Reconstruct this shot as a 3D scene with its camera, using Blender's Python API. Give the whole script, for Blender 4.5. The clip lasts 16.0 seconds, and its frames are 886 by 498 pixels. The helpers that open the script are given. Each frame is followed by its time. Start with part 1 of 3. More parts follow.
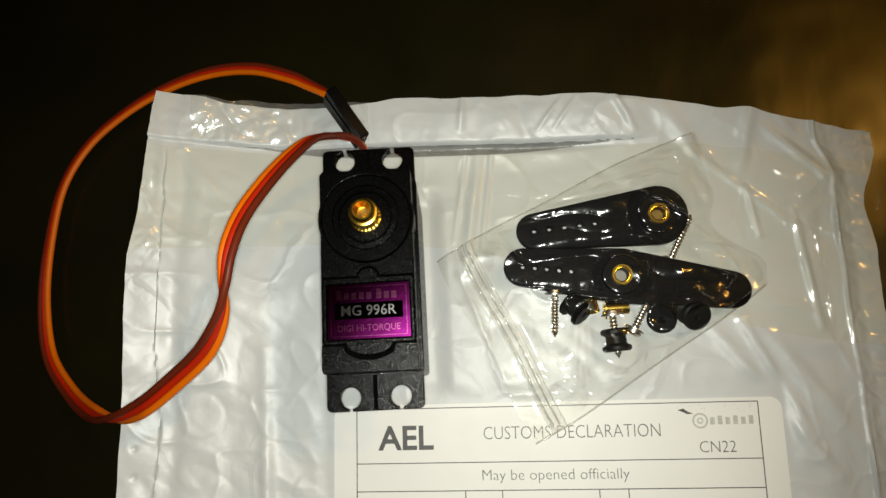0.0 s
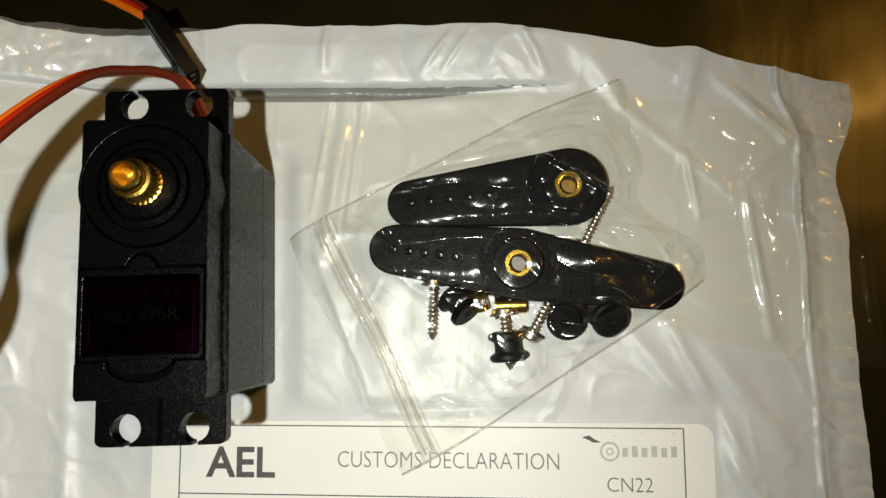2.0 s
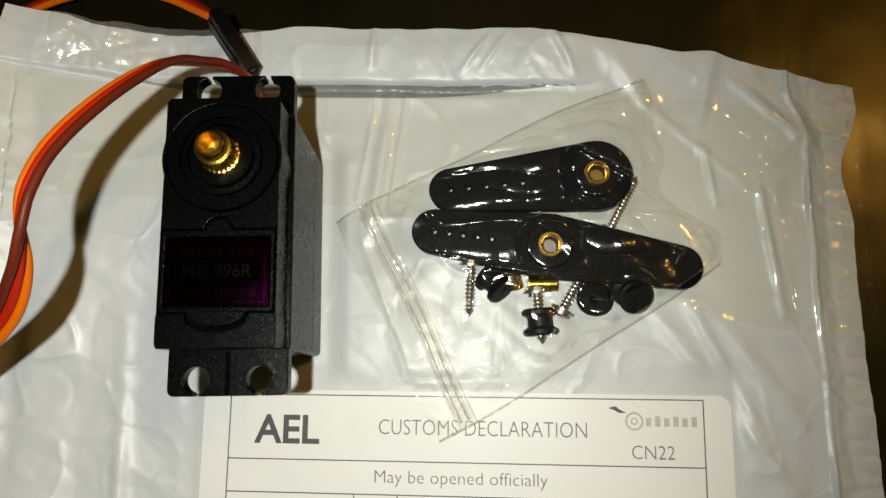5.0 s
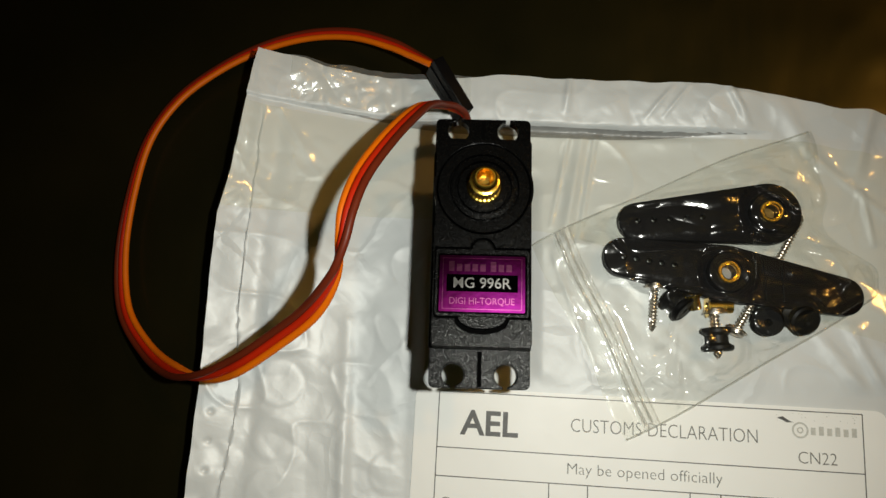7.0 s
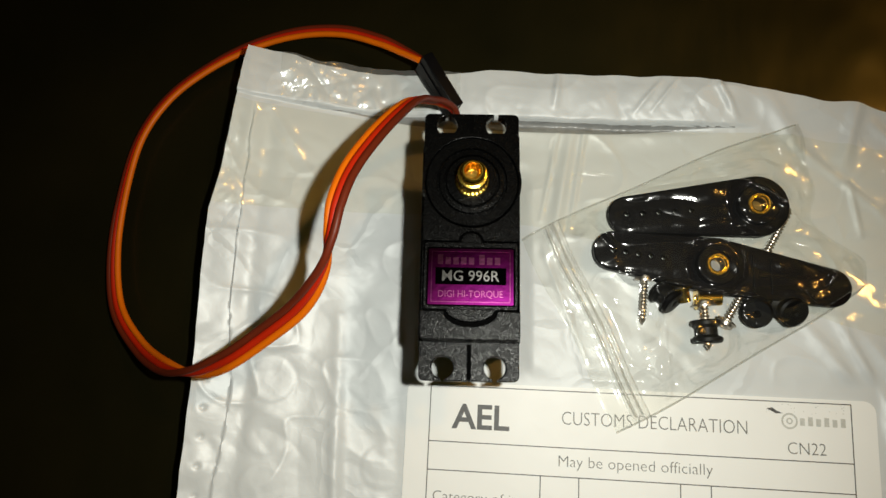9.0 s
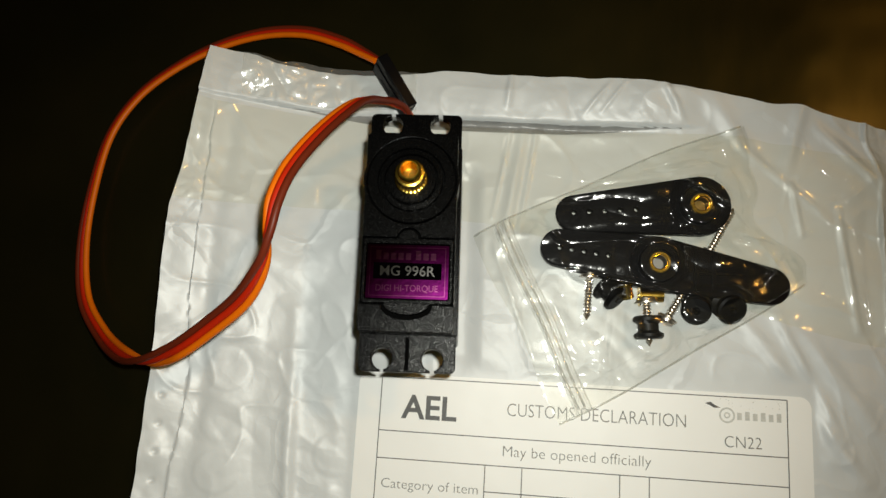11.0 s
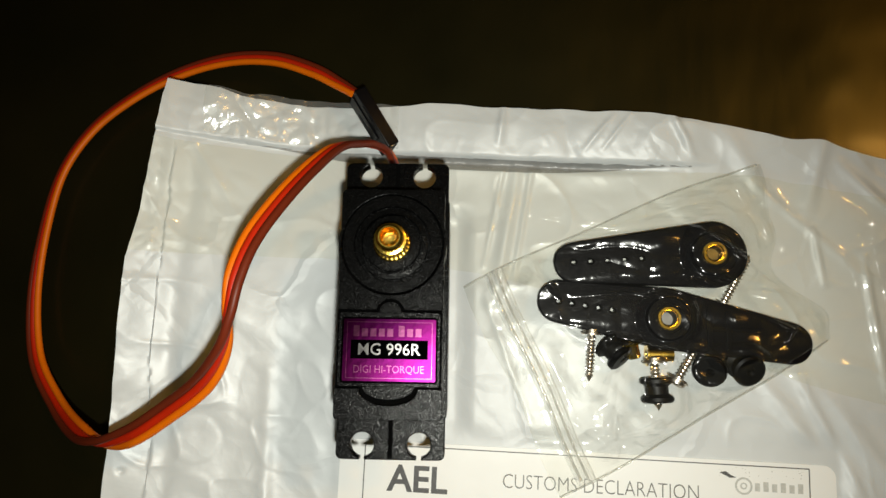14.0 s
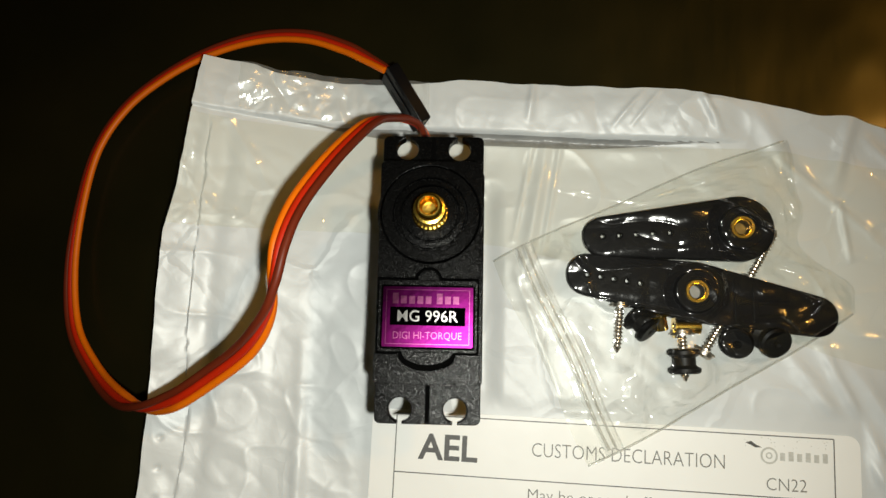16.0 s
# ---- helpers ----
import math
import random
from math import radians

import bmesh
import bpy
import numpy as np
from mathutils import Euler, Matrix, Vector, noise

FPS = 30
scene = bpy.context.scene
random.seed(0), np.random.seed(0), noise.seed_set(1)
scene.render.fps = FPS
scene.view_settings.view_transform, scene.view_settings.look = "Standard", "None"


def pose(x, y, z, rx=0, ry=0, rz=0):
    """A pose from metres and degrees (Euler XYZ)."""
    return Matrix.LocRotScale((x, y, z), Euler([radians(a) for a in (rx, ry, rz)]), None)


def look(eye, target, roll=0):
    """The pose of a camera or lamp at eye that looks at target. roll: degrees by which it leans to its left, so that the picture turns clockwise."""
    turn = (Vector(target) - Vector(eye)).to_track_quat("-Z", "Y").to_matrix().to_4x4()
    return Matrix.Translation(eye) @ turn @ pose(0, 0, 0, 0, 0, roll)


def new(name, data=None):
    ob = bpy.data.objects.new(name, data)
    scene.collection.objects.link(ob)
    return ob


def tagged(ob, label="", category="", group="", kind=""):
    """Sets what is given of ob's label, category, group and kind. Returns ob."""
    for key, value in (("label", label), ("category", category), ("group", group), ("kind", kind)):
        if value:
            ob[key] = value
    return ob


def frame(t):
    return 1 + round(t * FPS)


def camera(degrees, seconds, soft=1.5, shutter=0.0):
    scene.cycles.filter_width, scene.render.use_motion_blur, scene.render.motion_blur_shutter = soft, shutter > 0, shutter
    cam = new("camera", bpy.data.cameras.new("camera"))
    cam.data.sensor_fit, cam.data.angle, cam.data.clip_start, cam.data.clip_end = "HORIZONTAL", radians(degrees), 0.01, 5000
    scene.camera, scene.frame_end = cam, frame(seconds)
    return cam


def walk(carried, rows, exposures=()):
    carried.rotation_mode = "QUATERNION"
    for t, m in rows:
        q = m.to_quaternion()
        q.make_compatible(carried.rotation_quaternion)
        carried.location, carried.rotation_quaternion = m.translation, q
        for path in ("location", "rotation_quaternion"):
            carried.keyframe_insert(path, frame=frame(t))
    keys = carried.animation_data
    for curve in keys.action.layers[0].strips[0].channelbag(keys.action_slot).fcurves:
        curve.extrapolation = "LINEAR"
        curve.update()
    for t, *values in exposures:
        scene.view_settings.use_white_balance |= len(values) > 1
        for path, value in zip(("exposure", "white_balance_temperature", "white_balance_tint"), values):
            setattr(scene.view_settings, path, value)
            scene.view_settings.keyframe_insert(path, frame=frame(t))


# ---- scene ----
cam = camera(63.96, 16.0)
MM = 0.001
# seconds; eye in millimetres; turn in degrees
PATH = [
    (0, 30.33, -21.57, 170.25, 10.226, 5.742, -2.988),
    (0.5, 40.56, -24.95, 175.90, 10.587, 5.209, -2.042),
    (1, 49.08, -20.52, 156.53, 9.035, 4.960, -1.910),
    (1.5, 51.01, -14.96, 137.68, 7.478, 4.660, -1.439),
    (2, 53.60, -10.63, 131.28, 6.180, 4.930, -1.737),
    (2.5, 54.01, -10.11, 132.42, 6.431, 5.103, -1.648),
    (3, 50.10, -14.32, 134.99, 6.953, 4.213, -1.239),
    (3.5, 47.75, -16.22, 139.04, 7.762, 4.712, -1.424),
    (5.8, 46.15, -23.96, 143.06, 9.284, 4.515, -0.712),
    (6, 46.48, -20.29, 146.05, 8.535, 5.628, -0.974),
    (6.5, 23.69, -20.90, 156.32, 7.933, 6.840, 0.838),
    (7, 9.21, -26.44, 165.82, 11.150, 5.625, 1.648),
    (7.5, 11.55, -25.97, 168.23, 10.222, 6.402, 0.885),
    (8, 8.83, -27.59, 166.81, 10.635, 6.019, 1.011),
    (8.5, 10.67, -26.80, 165.25, 10.227, 5.890, 0.808),
    (9, 11.08, -27.90, 166.13, 11.169, 5.569, 1.195),
    (9.2, 14.19, -24.39, 166.98, 10.383, 5.966, 0.880),
    (11.3, 25.60, -30.74, 169.71, 10.901, 6.306, 1.958),
    (11.5, 25.05, -33.52, 168.61, 10.721, 5.778, 1.676),
    (12, 25.10, -35.98, 170.40, 11.023, 6.024, 0.867),
    (12.5, 27.13, -34.21, 170.95, 11.347, 5.691, 0.328),
    (13, 26.92, -18.59, 169.13, 11.438, 5.869, 0.348),
    (13.5, 24.09, -14.40, 159.99, 9.608, 5.913, 0.989),
    (14, 24.46, -9.53, 156.67, 9.208, 5.692, 0.997),
    (14.5, 23.91, -10.80, 156.67, 9.405, 5.488, 0.795),
    (15, 22.20, -11.80, 158.58, 9.453, 5.667, 1.208),
    (15.5, 20.37, -13.77, 156.39, 8.830, 5.908, 1.319),
    (16, 19.30, -13.73, 159.52, 8.474, 6.139, 1.302),
]
walk(cam, [(t, pose(x * MM, y * MM, z * MM, rx, ry, rz)) for t, x, y, z, rx, ry, rz in PATH],
     [(0, 0.0), (1, 0.08), (1.5, 0.14), (2.5, 0.06), (6, -0.04), (6.5, -0.18), (7, -0.2), (8, -0.02), (9, 0.0), (12, -0.08), (13, -0.02), (14, 0.1), (16, 0.08)])

# ---- world, lamps ----
world = bpy.data.worlds.new("room_dark")
scene.world = world
world.use_nodes = True
world.node_tree.nodes["Background"].inputs["Color"].default_value = (0.9, 0.75, 0.55, 1)
world.node_tree.nodes["Background"].inputs["Strength"].default_value = 0.0005


def lamp(name, kind, where, watts, colour, size, target=None):
    data = bpy.data.lights.new(name, kind)
    data.energy, data.color = watts, colour
    data.shadow_soft_size = size
    ob = new(name, data)
    ob.matrix_world = look(where, target) if target else Matrix.Translation(where)
    return ob


# the white lamp beside the lens, and the warm bulb of the room
lamp("white_lamp", "SPOT", (0.031, -0.022, 0.172), 1.10, (0.99, 1.0, 0.90), 0.0022, (0.000, -0.018, 0.0))
bpy.data.lights["white_lamp"].spot_size = radians(96)
bpy.data.lights["white_lamp"].spot_blend = 0.9
lamp("room_bulb", "POINT", (0.78, 0.40, 1.25), 9.5, (1.0, 0.50, 0.10), 0.045)


# ---- materials ----
def mat(name, colour, rough=0.5, metal=0.0, second=None, scale=300.0, bump=0.0, bump_scale=900.0, coat=0.0, spread=0.08, spec=0.5, detail=4.0):
    """A surface with mottled colour, uneven gloss and fine relief; scales are per metre."""
    m = bpy.data.materials.new(name)
    m.use_nodes = True
    nt = m.node_tree
    b = nt.nodes["Principled BSDF"]
    b.inputs["Metallic"].default_value = metal
    b.inputs["Coat Weight"].default_value = coat
    b.inputs["Coat Roughness"].default_value = 0.12
    b.inputs["Specular IOR Level"].default_value = spec
    geo = nt.nodes.new("ShaderNodeTexCoord")
    n1 = nt.nodes.new("ShaderNodeTexNoise")
    n1.inputs["Scale"].default_value, n1.inputs["Detail"].default_value = scale, detail
    nt.links.new(geo.outputs["Object"], n1.inputs["Vector"])
    ramp = nt.nodes.new("ShaderNodeMix")
    ramp.data_type = "RGBA"
    c2 = second or tuple(c * 0.8 for c in colour)
    ramp.inputs[6].default_value, ramp.inputs[7].default_value = (*colour, 1), (*c2, 1)
    nt.links.new(n1.outputs["Fac"], ramp.inputs[0])
    nt.links.new(ramp.outputs[2], b.inputs["Base Color"])
    mr = nt.nodes.new("ShaderNodeMapRange")
    mr.inputs[3].default_value, mr.inputs[4].default_value = max(0.02, rough - spread), min(1.0, rough + spread)
    n2 = nt.nodes.new("ShaderNodeTexNoise")
    n2.inputs["Scale"].default_value, n2.inputs["Detail"].default_value = scale * 0.37, 3.0
    nt.links.new(geo.outputs["Object"], n2.inputs["Vector"])
    nt.links.new(n2.outputs["Fac"], mr.inputs[0])
    nt.links.new(mr.outputs[0], b.inputs["Roughness"])
    if bump:
        n3 = nt.nodes.new("ShaderNodeTexNoise")
        n3.inputs["Scale"].default_value, n3.inputs["Detail"].default_value = bump_scale, 2.0
        nt.links.new(geo.outputs["Object"], n3.inputs["Vector"])
        bp = nt.nodes.new("ShaderNodeBump")
        bp.inputs["Strength"].default_value, bp.inputs["Distance"].default_value = bump, 0.0003
        nt.links.new(n3.outputs["Fac"], bp.inputs["Height"])
        nt.links.new(bp.outputs["Normal"], b.inputs["Normal"])
    return m


def film(name, tint, haze, gloss, rough, bump_scale, bump):
    """Thin clear plastic: see-through, a little milky, glossy most at grazing sight."""
    m = bpy.data.materials.new(name)
    m.use_nodes = True
    nt = m.node_tree
    nt.nodes.remove(nt.nodes["Principled BSDF"])
    out = nt.nodes["Material Output"]
    clear, milk, shine = (nt.nodes.new("ShaderNodeBsdf" + k) for k in ("Transparent", "Diffuse", "Glossy"))
    clear.inputs["Color"].default_value = (*tint, 1)
    milk.inputs["Color"].default_value = (0.8, 0.8, 0.78, 1)
    shine.inputs["Roughness"].default_value = rough
    geo = nt.nodes.new("ShaderNodeTexCoord")
    n = nt.nodes.new("ShaderNodeTexNoise")
    n.inputs["Scale"].default_value, n.inputs["Detail"].default_value = bump_scale, 3.0
    n.inputs["Distortion"].default_value = 0.6
    bp = nt.nodes.new("ShaderNodeBump")
    bp.inputs["Strength"].default_value, bp.inputs["Distance"].default_value = bump, 0.001
    nt.links.new(geo.outputs["Object"], n.inputs["Vector"])
    nt.links.new(n.outputs["Fac"], bp.inputs["Height"])
    nt.links.new(bp.outputs["Normal"], shine.inputs["Normal"])
    fr = nt.nodes.new("ShaderNodeFresnel")
    fr.inputs["IOR"].default_value = gloss
    nt.links.new(bp.outputs["Normal"], fr.inputs["Normal"])
    m1, m2 = nt.nodes.new("ShaderNodeMixShader"), nt.nodes.new("ShaderNodeMixShader")
    m1.inputs[0].default_value = haze
    nt.links.new(clear.outputs[0], m1.inputs[1])
    nt.links.new(milk.outputs[0], m1.inputs[2])
    cap = nt.nodes.new("ShaderNodeMath")
    cap.operation = "MINIMUM"
    cap.inputs[1].default_value = 0.17
    nt.links.new(fr.outputs[0], cap.inputs[0])
    nt.links.new(cap.outputs[0], m2.inputs[0])
    nt.links.new(m1.outputs[0], m2.inputs[1])
    nt.links.new(shine.outputs[0], m2.inputs[2])
    nt.links.new(m2.outputs[0], out.inputs["Surface"])
    return m


def crinkle(m, cells, strength, distance, fine=900.0, warp=0.004, lines=0.0):
    """Adds sharp creases, as in thin crumpled film, over fine unevenness."""
    nt = m.node_tree
    b = nt.nodes["Principled BSDF"]
    geo = nt.nodes.new("ShaderNodeTexCoord")
    n = nt.nodes.new("ShaderNodeTexNoise")
    n.inputs["Scale"].default_value, n.inputs["Detail"].default_value = 90, 3
    nt.links.new(geo.outputs["Object"], n.inputs["Vector"])
    sc = nt.nodes.new("ShaderNodeVectorMath")
    sc.operation = "MULTIPLY_ADD"
    sc.inputs[1].default_value = (warp * 2, warp * 2, 0)
    nt.links.new(n.outputs["Color"], sc.inputs[0])
    nt.links.new(geo.outputs["Object"], sc.inputs[2])
    last = None
    for k, (scale, gain) in enumerate(((cells, 1.0), (cells * 2.7, 0.45))):
        v = nt.nodes.new("ShaderNodeTexVoronoi")
        v.inputs["Scale"].default_value = scale
        nt.links.new(sc.outputs[0], v.inputs["Vector"])
        g = nt.nodes.new("ShaderNodeMath")
        g.operation = "MULTIPLY_ADD"
        g.inputs[1].default_value = gain
        nt.links.new(v.outputs["Distance"], g.inputs[0])
        if last:
            nt.links.new(last.outputs[0], g.inputs[2])
        else:
            g.inputs[2].default_value = 0
        last = g
    if lines:
        # thin creases here and there, along the borders of large warped cells
        edge = nt.nodes.new("ShaderNodeTexVoronoi")
        edge.feature = "DISTANCE_TO_EDGE"
        edge.inputs["Scale"].default_value = 55
        nt.links.new(sc.outputs[0], edge.inputs["Vector"])
        thin = nt.nodes.new("ShaderNodeMapRange")
        for k, value in enumerate((0.0, 0.07, 1.0, 0.0), 1):
            thin.inputs[k].default_value = value
        nt.links.new(edge.outputs["Distance"], thin.inputs[0])
        patch = nt.nodes.new("ShaderNodeTexNoise")
        patch.inputs["Scale"].default_value = 40
        nt.links.new(geo.outputs["Object"], patch.inputs["Vector"])
        where = nt.nodes.new("ShaderNodeMapRange")
        for k, value in enumerate((0.45, 0.62, 0.0, lines), 1):
            where.inputs[k].default_value = value
        nt.links.new(patch.outputs["Fac"], where.inputs[0])
        g = nt.nodes.new("ShaderNodeMath")
        g.operation = "MULTIPLY_ADD"
        nt.links.new(thin.outputs[0], g.inputs[0])
        nt.links.new(where.outputs[0], g.inputs[1])
        nt.links.new(last.outputs[0], g.inputs[2])
        last = g
    n2 = nt.nodes.new("ShaderNodeTexNoise")
    n2.inputs["Scale"].default_value, n2.inputs["Detail"].default_value = fine, 4
    nt.links.new(geo.outputs["Object"], n2.inputs["Vector"])
    g = nt.nodes.new("ShaderNodeMath")
    g.operation = "MULTIPLY_ADD"
    g.inputs[1].default_value = 0.10
    nt.links.new(n2.outputs["Fac"], g.inputs[0])
    nt.links.new(last.outputs[0], g.inputs[2])
    bp = nt.nodes.new("ShaderNodeBump")
    bp.inputs["Strength"].default_value, bp.inputs["Distance"].default_value = strength, distance
    nt.links.new(g.outputs[0], bp.inputs["Height"])
    nt.links.new(bp.outputs["Normal"], b.inputs["Normal"])
    return m


POLY = crinkle(mat("white_polythene", (0.60, 0.618, 0.618), 0.40, second=(0.52, 0.547, 0.565), scale=45, spread=0.13, spec=0.56), 85, 0.095, 0.0018, lines=1.5)
SLIT = crinkle(mat("grey_film_inside", (0.27, 0.275, 0.27), 0.30, second=(0.20, 0.205, 0.205), scale=200, spec=0.5), 150, 0.32, 0.0018)
PAPER = crinkle(mat("label_paper", (0.82, 0.82, 0.80), 0.45, second=(0.77, 0.77, 0.75), scale=90), 60, 0.06, 0.0016, 2200)
INK = mat("printed_ink", (0.035, 0.034, 0.033), 0.5, second=(0.10, 0.10, 0.10), scale=1500)
FADED_INK = mat("worn_ink", (0.035, 0.035, 0.033), 0.5, second=(0.22, 0.22, 0.20), scale=1300)
FADED = mat("faded_print", (0.33, 0.33, 0.31), 0.5, second=(0.62, 0.62, 0.58), scale=1200)
BLACK = mat("black_nylon", (0.001, 0.001, 0.0011), 0.27, second=(0.002, 0.002, 0.002), scale=2500, bump=0.17, bump_scale=4200, spread=0.05, spec=0.1)


def speckle(m, scale, low, high):
    """Scattered facets of the moulded grain that shine more than the rest."""
    nt = m.node_tree
    geo = nt.nodes.new("ShaderNodeTexCoord")
    n = nt.nodes.new("ShaderNodeTexNoise")
    n.inputs["Scale"].default_value, n.inputs["Detail"].default_value = scale, 1.0
    nt.links.new(geo.outputs["Object"], n.inputs["Vector"])
    r = nt.nodes.new("ShaderNodeMapRange")
    for k, value in enumerate((0.56, 0.72, low, high), 1):
        r.inputs[k].default_value = value
    nt.links.new(n.outputs["Fac"], r.inputs[0])
    nt.links.new(r.outputs[0], nt.nodes["Principled BSDF"].inputs["Specular IOR Level"])
    return m


speckle(BLACK, 7400, 0.03, 0.44)
# shade of the servo's grooves, put into a near-black matte colour
GROOVE_SHADE = mat("recess_shade_black", (0.0012, 0.0012, 0.0012), 0.8, scale=800, spec=0.02)
SMOOTH = mat("smooth_black_plastic", (0.0015, 0.0015, 0.002), 0.34, second=(0.003, 0.003, 0.004), scale=500, bump=0.10, bump_scale=2500, spec=0.12)
HORN = speckle(mat("satin_black_plastic", (0.002, 0.002, 0.0025), 0.36, second=(0.003, 0.003, 0.004), scale=500, bump=0.10, bump_scale=2600, spec=0.2), 6200, 0.03, 0.24)
RUBBER = mat("black_rubber", (0.002, 0.002, 0.002), 0.48, scale=800, bump=0.08, bump_scale=2000, spec=0.2)
BRASS = mat("polished_brass", (0.95, 0.66, 0.13), 0.21, 1.0, second=(0.82, 0.52, 0.08), scale=700, bump=0.12, bump_scale=2500)
STEEL = mat("nickel_steel", (0.72, 0.66, 0.58), 0.34, 1.0, second=(0.55, 0.49, 0.42), scale=900, bump=0.15, bump_scale=3000)
FOIL_DARK = mat("black_foil_band", (0.0006, 0.0005, 0.0006), 0.5, scale=800, spec=0.0)


def foil_surface(name, colour, second, rough=0.28, scale=90.0):
    """Printed metal foil: gloss alone, with a short tail, drifting between two hues."""
    m = bpy.data.materials.new(name)
    m.use_nodes = True
    nt = m.node_tree
    nt.nodes.remove(nt.nodes["Principled BSDF"])
    shine = nt.nodes.new("ShaderNodeBsdfGlossy")
    shine.distribution = "BECKMANN"
    geo = nt.nodes.new("ShaderNodeTexCoord")
    n = nt.nodes.new("ShaderNodeTexNoise")
    n.inputs["Scale"].default_value, n.inputs["Detail"].default_value = scale, 4.0
    nt.links.new(geo.outputs["Object"], n.inputs["Vector"])
    mix = nt.nodes.new("ShaderNodeMix")
    mix.data_type = "RGBA"
    mix.inputs[6].default_value, mix.inputs[7].default_value = (*colour, 1), (*second, 1)
    nt.links.new(n.outputs["Fac"], mix.inputs[0])
    nt.links.new(mix.outputs[2], shine.inputs["Color"])
    shine.inputs["Roughness"].default_value = rough
    fine = nt.nodes.new("ShaderNodeTexNoise")
    fine.inputs["Scale"].default_value = 900
    nt.links.new(geo.outputs["Object"], fine.inputs["Vector"])
    bp = nt.nodes.new("ShaderNodeBump")
    bp.inputs["Strength"].default_value, bp.inputs["Distance"].default_value = 0.04, 0.0003
    nt.links.new(fine.outputs["Fac"], bp.inputs["Height"])
    nt.links.new(bp.outputs["Normal"], shine.inputs["Normal"])
    nt.links.new(shine.outputs[0], nt.nodes["Material Output"].inputs["Surface"])
    return m


FOIL = foil_surface("iridescent_foil", (0.094, 0.0045, 0.046), (0.070, 0.0045, 0.070))
FOIL_TEXT = foil_surface("silver_letters", (0.26, 0.25, 0.245), (0.21, 0.205, 0.20), scale=2000)
FOIL_PALE = foil_surface("pale_purple_letters", (0.21, 0.055, 0.13), (0.17, 0.045, 0.12), scale=2000)
# darker, browner brass for the bore of the single-arm horn
DARK_BRASS = mat("dark_brown_brass", (0.28, 0.17, 0.04), 0.5, 0.8, second=(0.16, 0.09, 0.02), scale=900)
DULL = mat("dull_nickel", (0.34, 0.32, 0.29), 0.62, 0.4, scale=900, bump=0.15, bump_scale=3000)
BROWN = mat("brown_insulation", (0.13, 0.017, 0.005), 0.45, scale=400, bump=0.1, spec=0.25)
RED = mat("red_insulation", (0.47, 0.017, 0.002), 0.45, scale=400, bump=0.1, spec=0.25)
ORANGE = mat("orange_insulation", (0.74, 0.145, 0.001), 0.45, scale=400, bump=0.1, spec=0.25)
BAG = film("clear_bag_film", (0.95, 0.95, 0.93), 0.006, 1.46, 0.12, 230, 0.16)
BAG_BACK = film("bag_back_film", (0.96, 0.96, 0.94), 0.005, 1.25, 0.30, 200, 0.14)
ZIP = film("zip_band_film", (0.93, 0.93, 0.91), 0.24, 1.5, 0.10, 500, 0.2)
WELD = film("welded_edge_film", (0.93, 0.93, 0.90), 0.22, 1.5, 0.12, 600, 0.2)
TAPE = film("clear_packing_tape", (0.96, 0.95, 0.885), 0.01, 1.45, 0.06, 160, 0.12)
FLAP = film("crumpled_clear_tape", (0.95, 0.95, 0.93), 0.12, 1.9, 0.20, 300, 0.3)
# unseen walls and ceiling, tinted green so the table cover reflects olive
WALL = mat("green_tint_unseen_walls", (0.20, 0.32, 0.28), 0.8, scale=6, bump=0.1, bump_scale=60)
FLOOR = mat("floor_boards", (0.12, 0.08, 0.05), 0.5, scale=8, bump=0.1, bump_scale=50)


def cloth_material():
    m = mat("dark_table_cover", (0.045, 0.036, 0.0115), 0.32, 0.75, second=(0.012, 0.013, 0.005), scale=24, coat=0.06, spread=0.12)
    nt = m.node_tree
    b = nt.nodes["Principled BSDF"]
    geo = nt.nodes.new("ShaderNodeTexCoord")
    turn = nt.nodes.new("ShaderNodeMapping")
    turn.inputs["Rotation"].default_value = (0, 0, radians(35))
    nt.links.new(geo.outputs["Object"], turn.inputs["Vector"])
    w = nt.nodes.new("ShaderNodeTexWave")
    w.inputs["Scale"].default_value, w.inputs["Distortion"].default_value, w.inputs["Detail Scale"].default_value = 460, 1.2, 2.0
    nt.links.new(turn.outputs[0], w.inputs["Vector"])
    n = nt.nodes.new("ShaderNodeTexNoise")
    n.inputs["Scale"].default_value, n.inputs["Detail"].default_value = 55, 5
    pull = nt.nodes.new("ShaderNodeMapping")
    pull.inputs["Scale"].default_value = (1.0, 0.3, 1.0)
    nt.links.new(geo.outputs["Object"], pull.inputs["Vector"])
    nt.links.new(pull.outputs[0], n.inputs["Vector"])
    b1, b2 = nt.nodes.new("ShaderNodeBump"), nt.nodes.new("ShaderNodeBump")
    b1.inputs["Strength"].default_value, b1.inputs["Distance"].default_value = 0.009, 0.0003
    b2.inputs["Strength"].default_value, b2.inputs["Distance"].default_value = 0.30, 0.0012
    nt.links.new(w.outputs["Fac"], b1.inputs["Height"])
    nt.links.new(n.outputs["Fac"], b2.inputs["Height"])
    nt.links.new(b2.outputs["Normal"], b1.inputs["Normal"])
    nt.links.new(b1.outputs["Normal"], b.inputs["Normal"])
    return m


CLOTH = cloth_material()


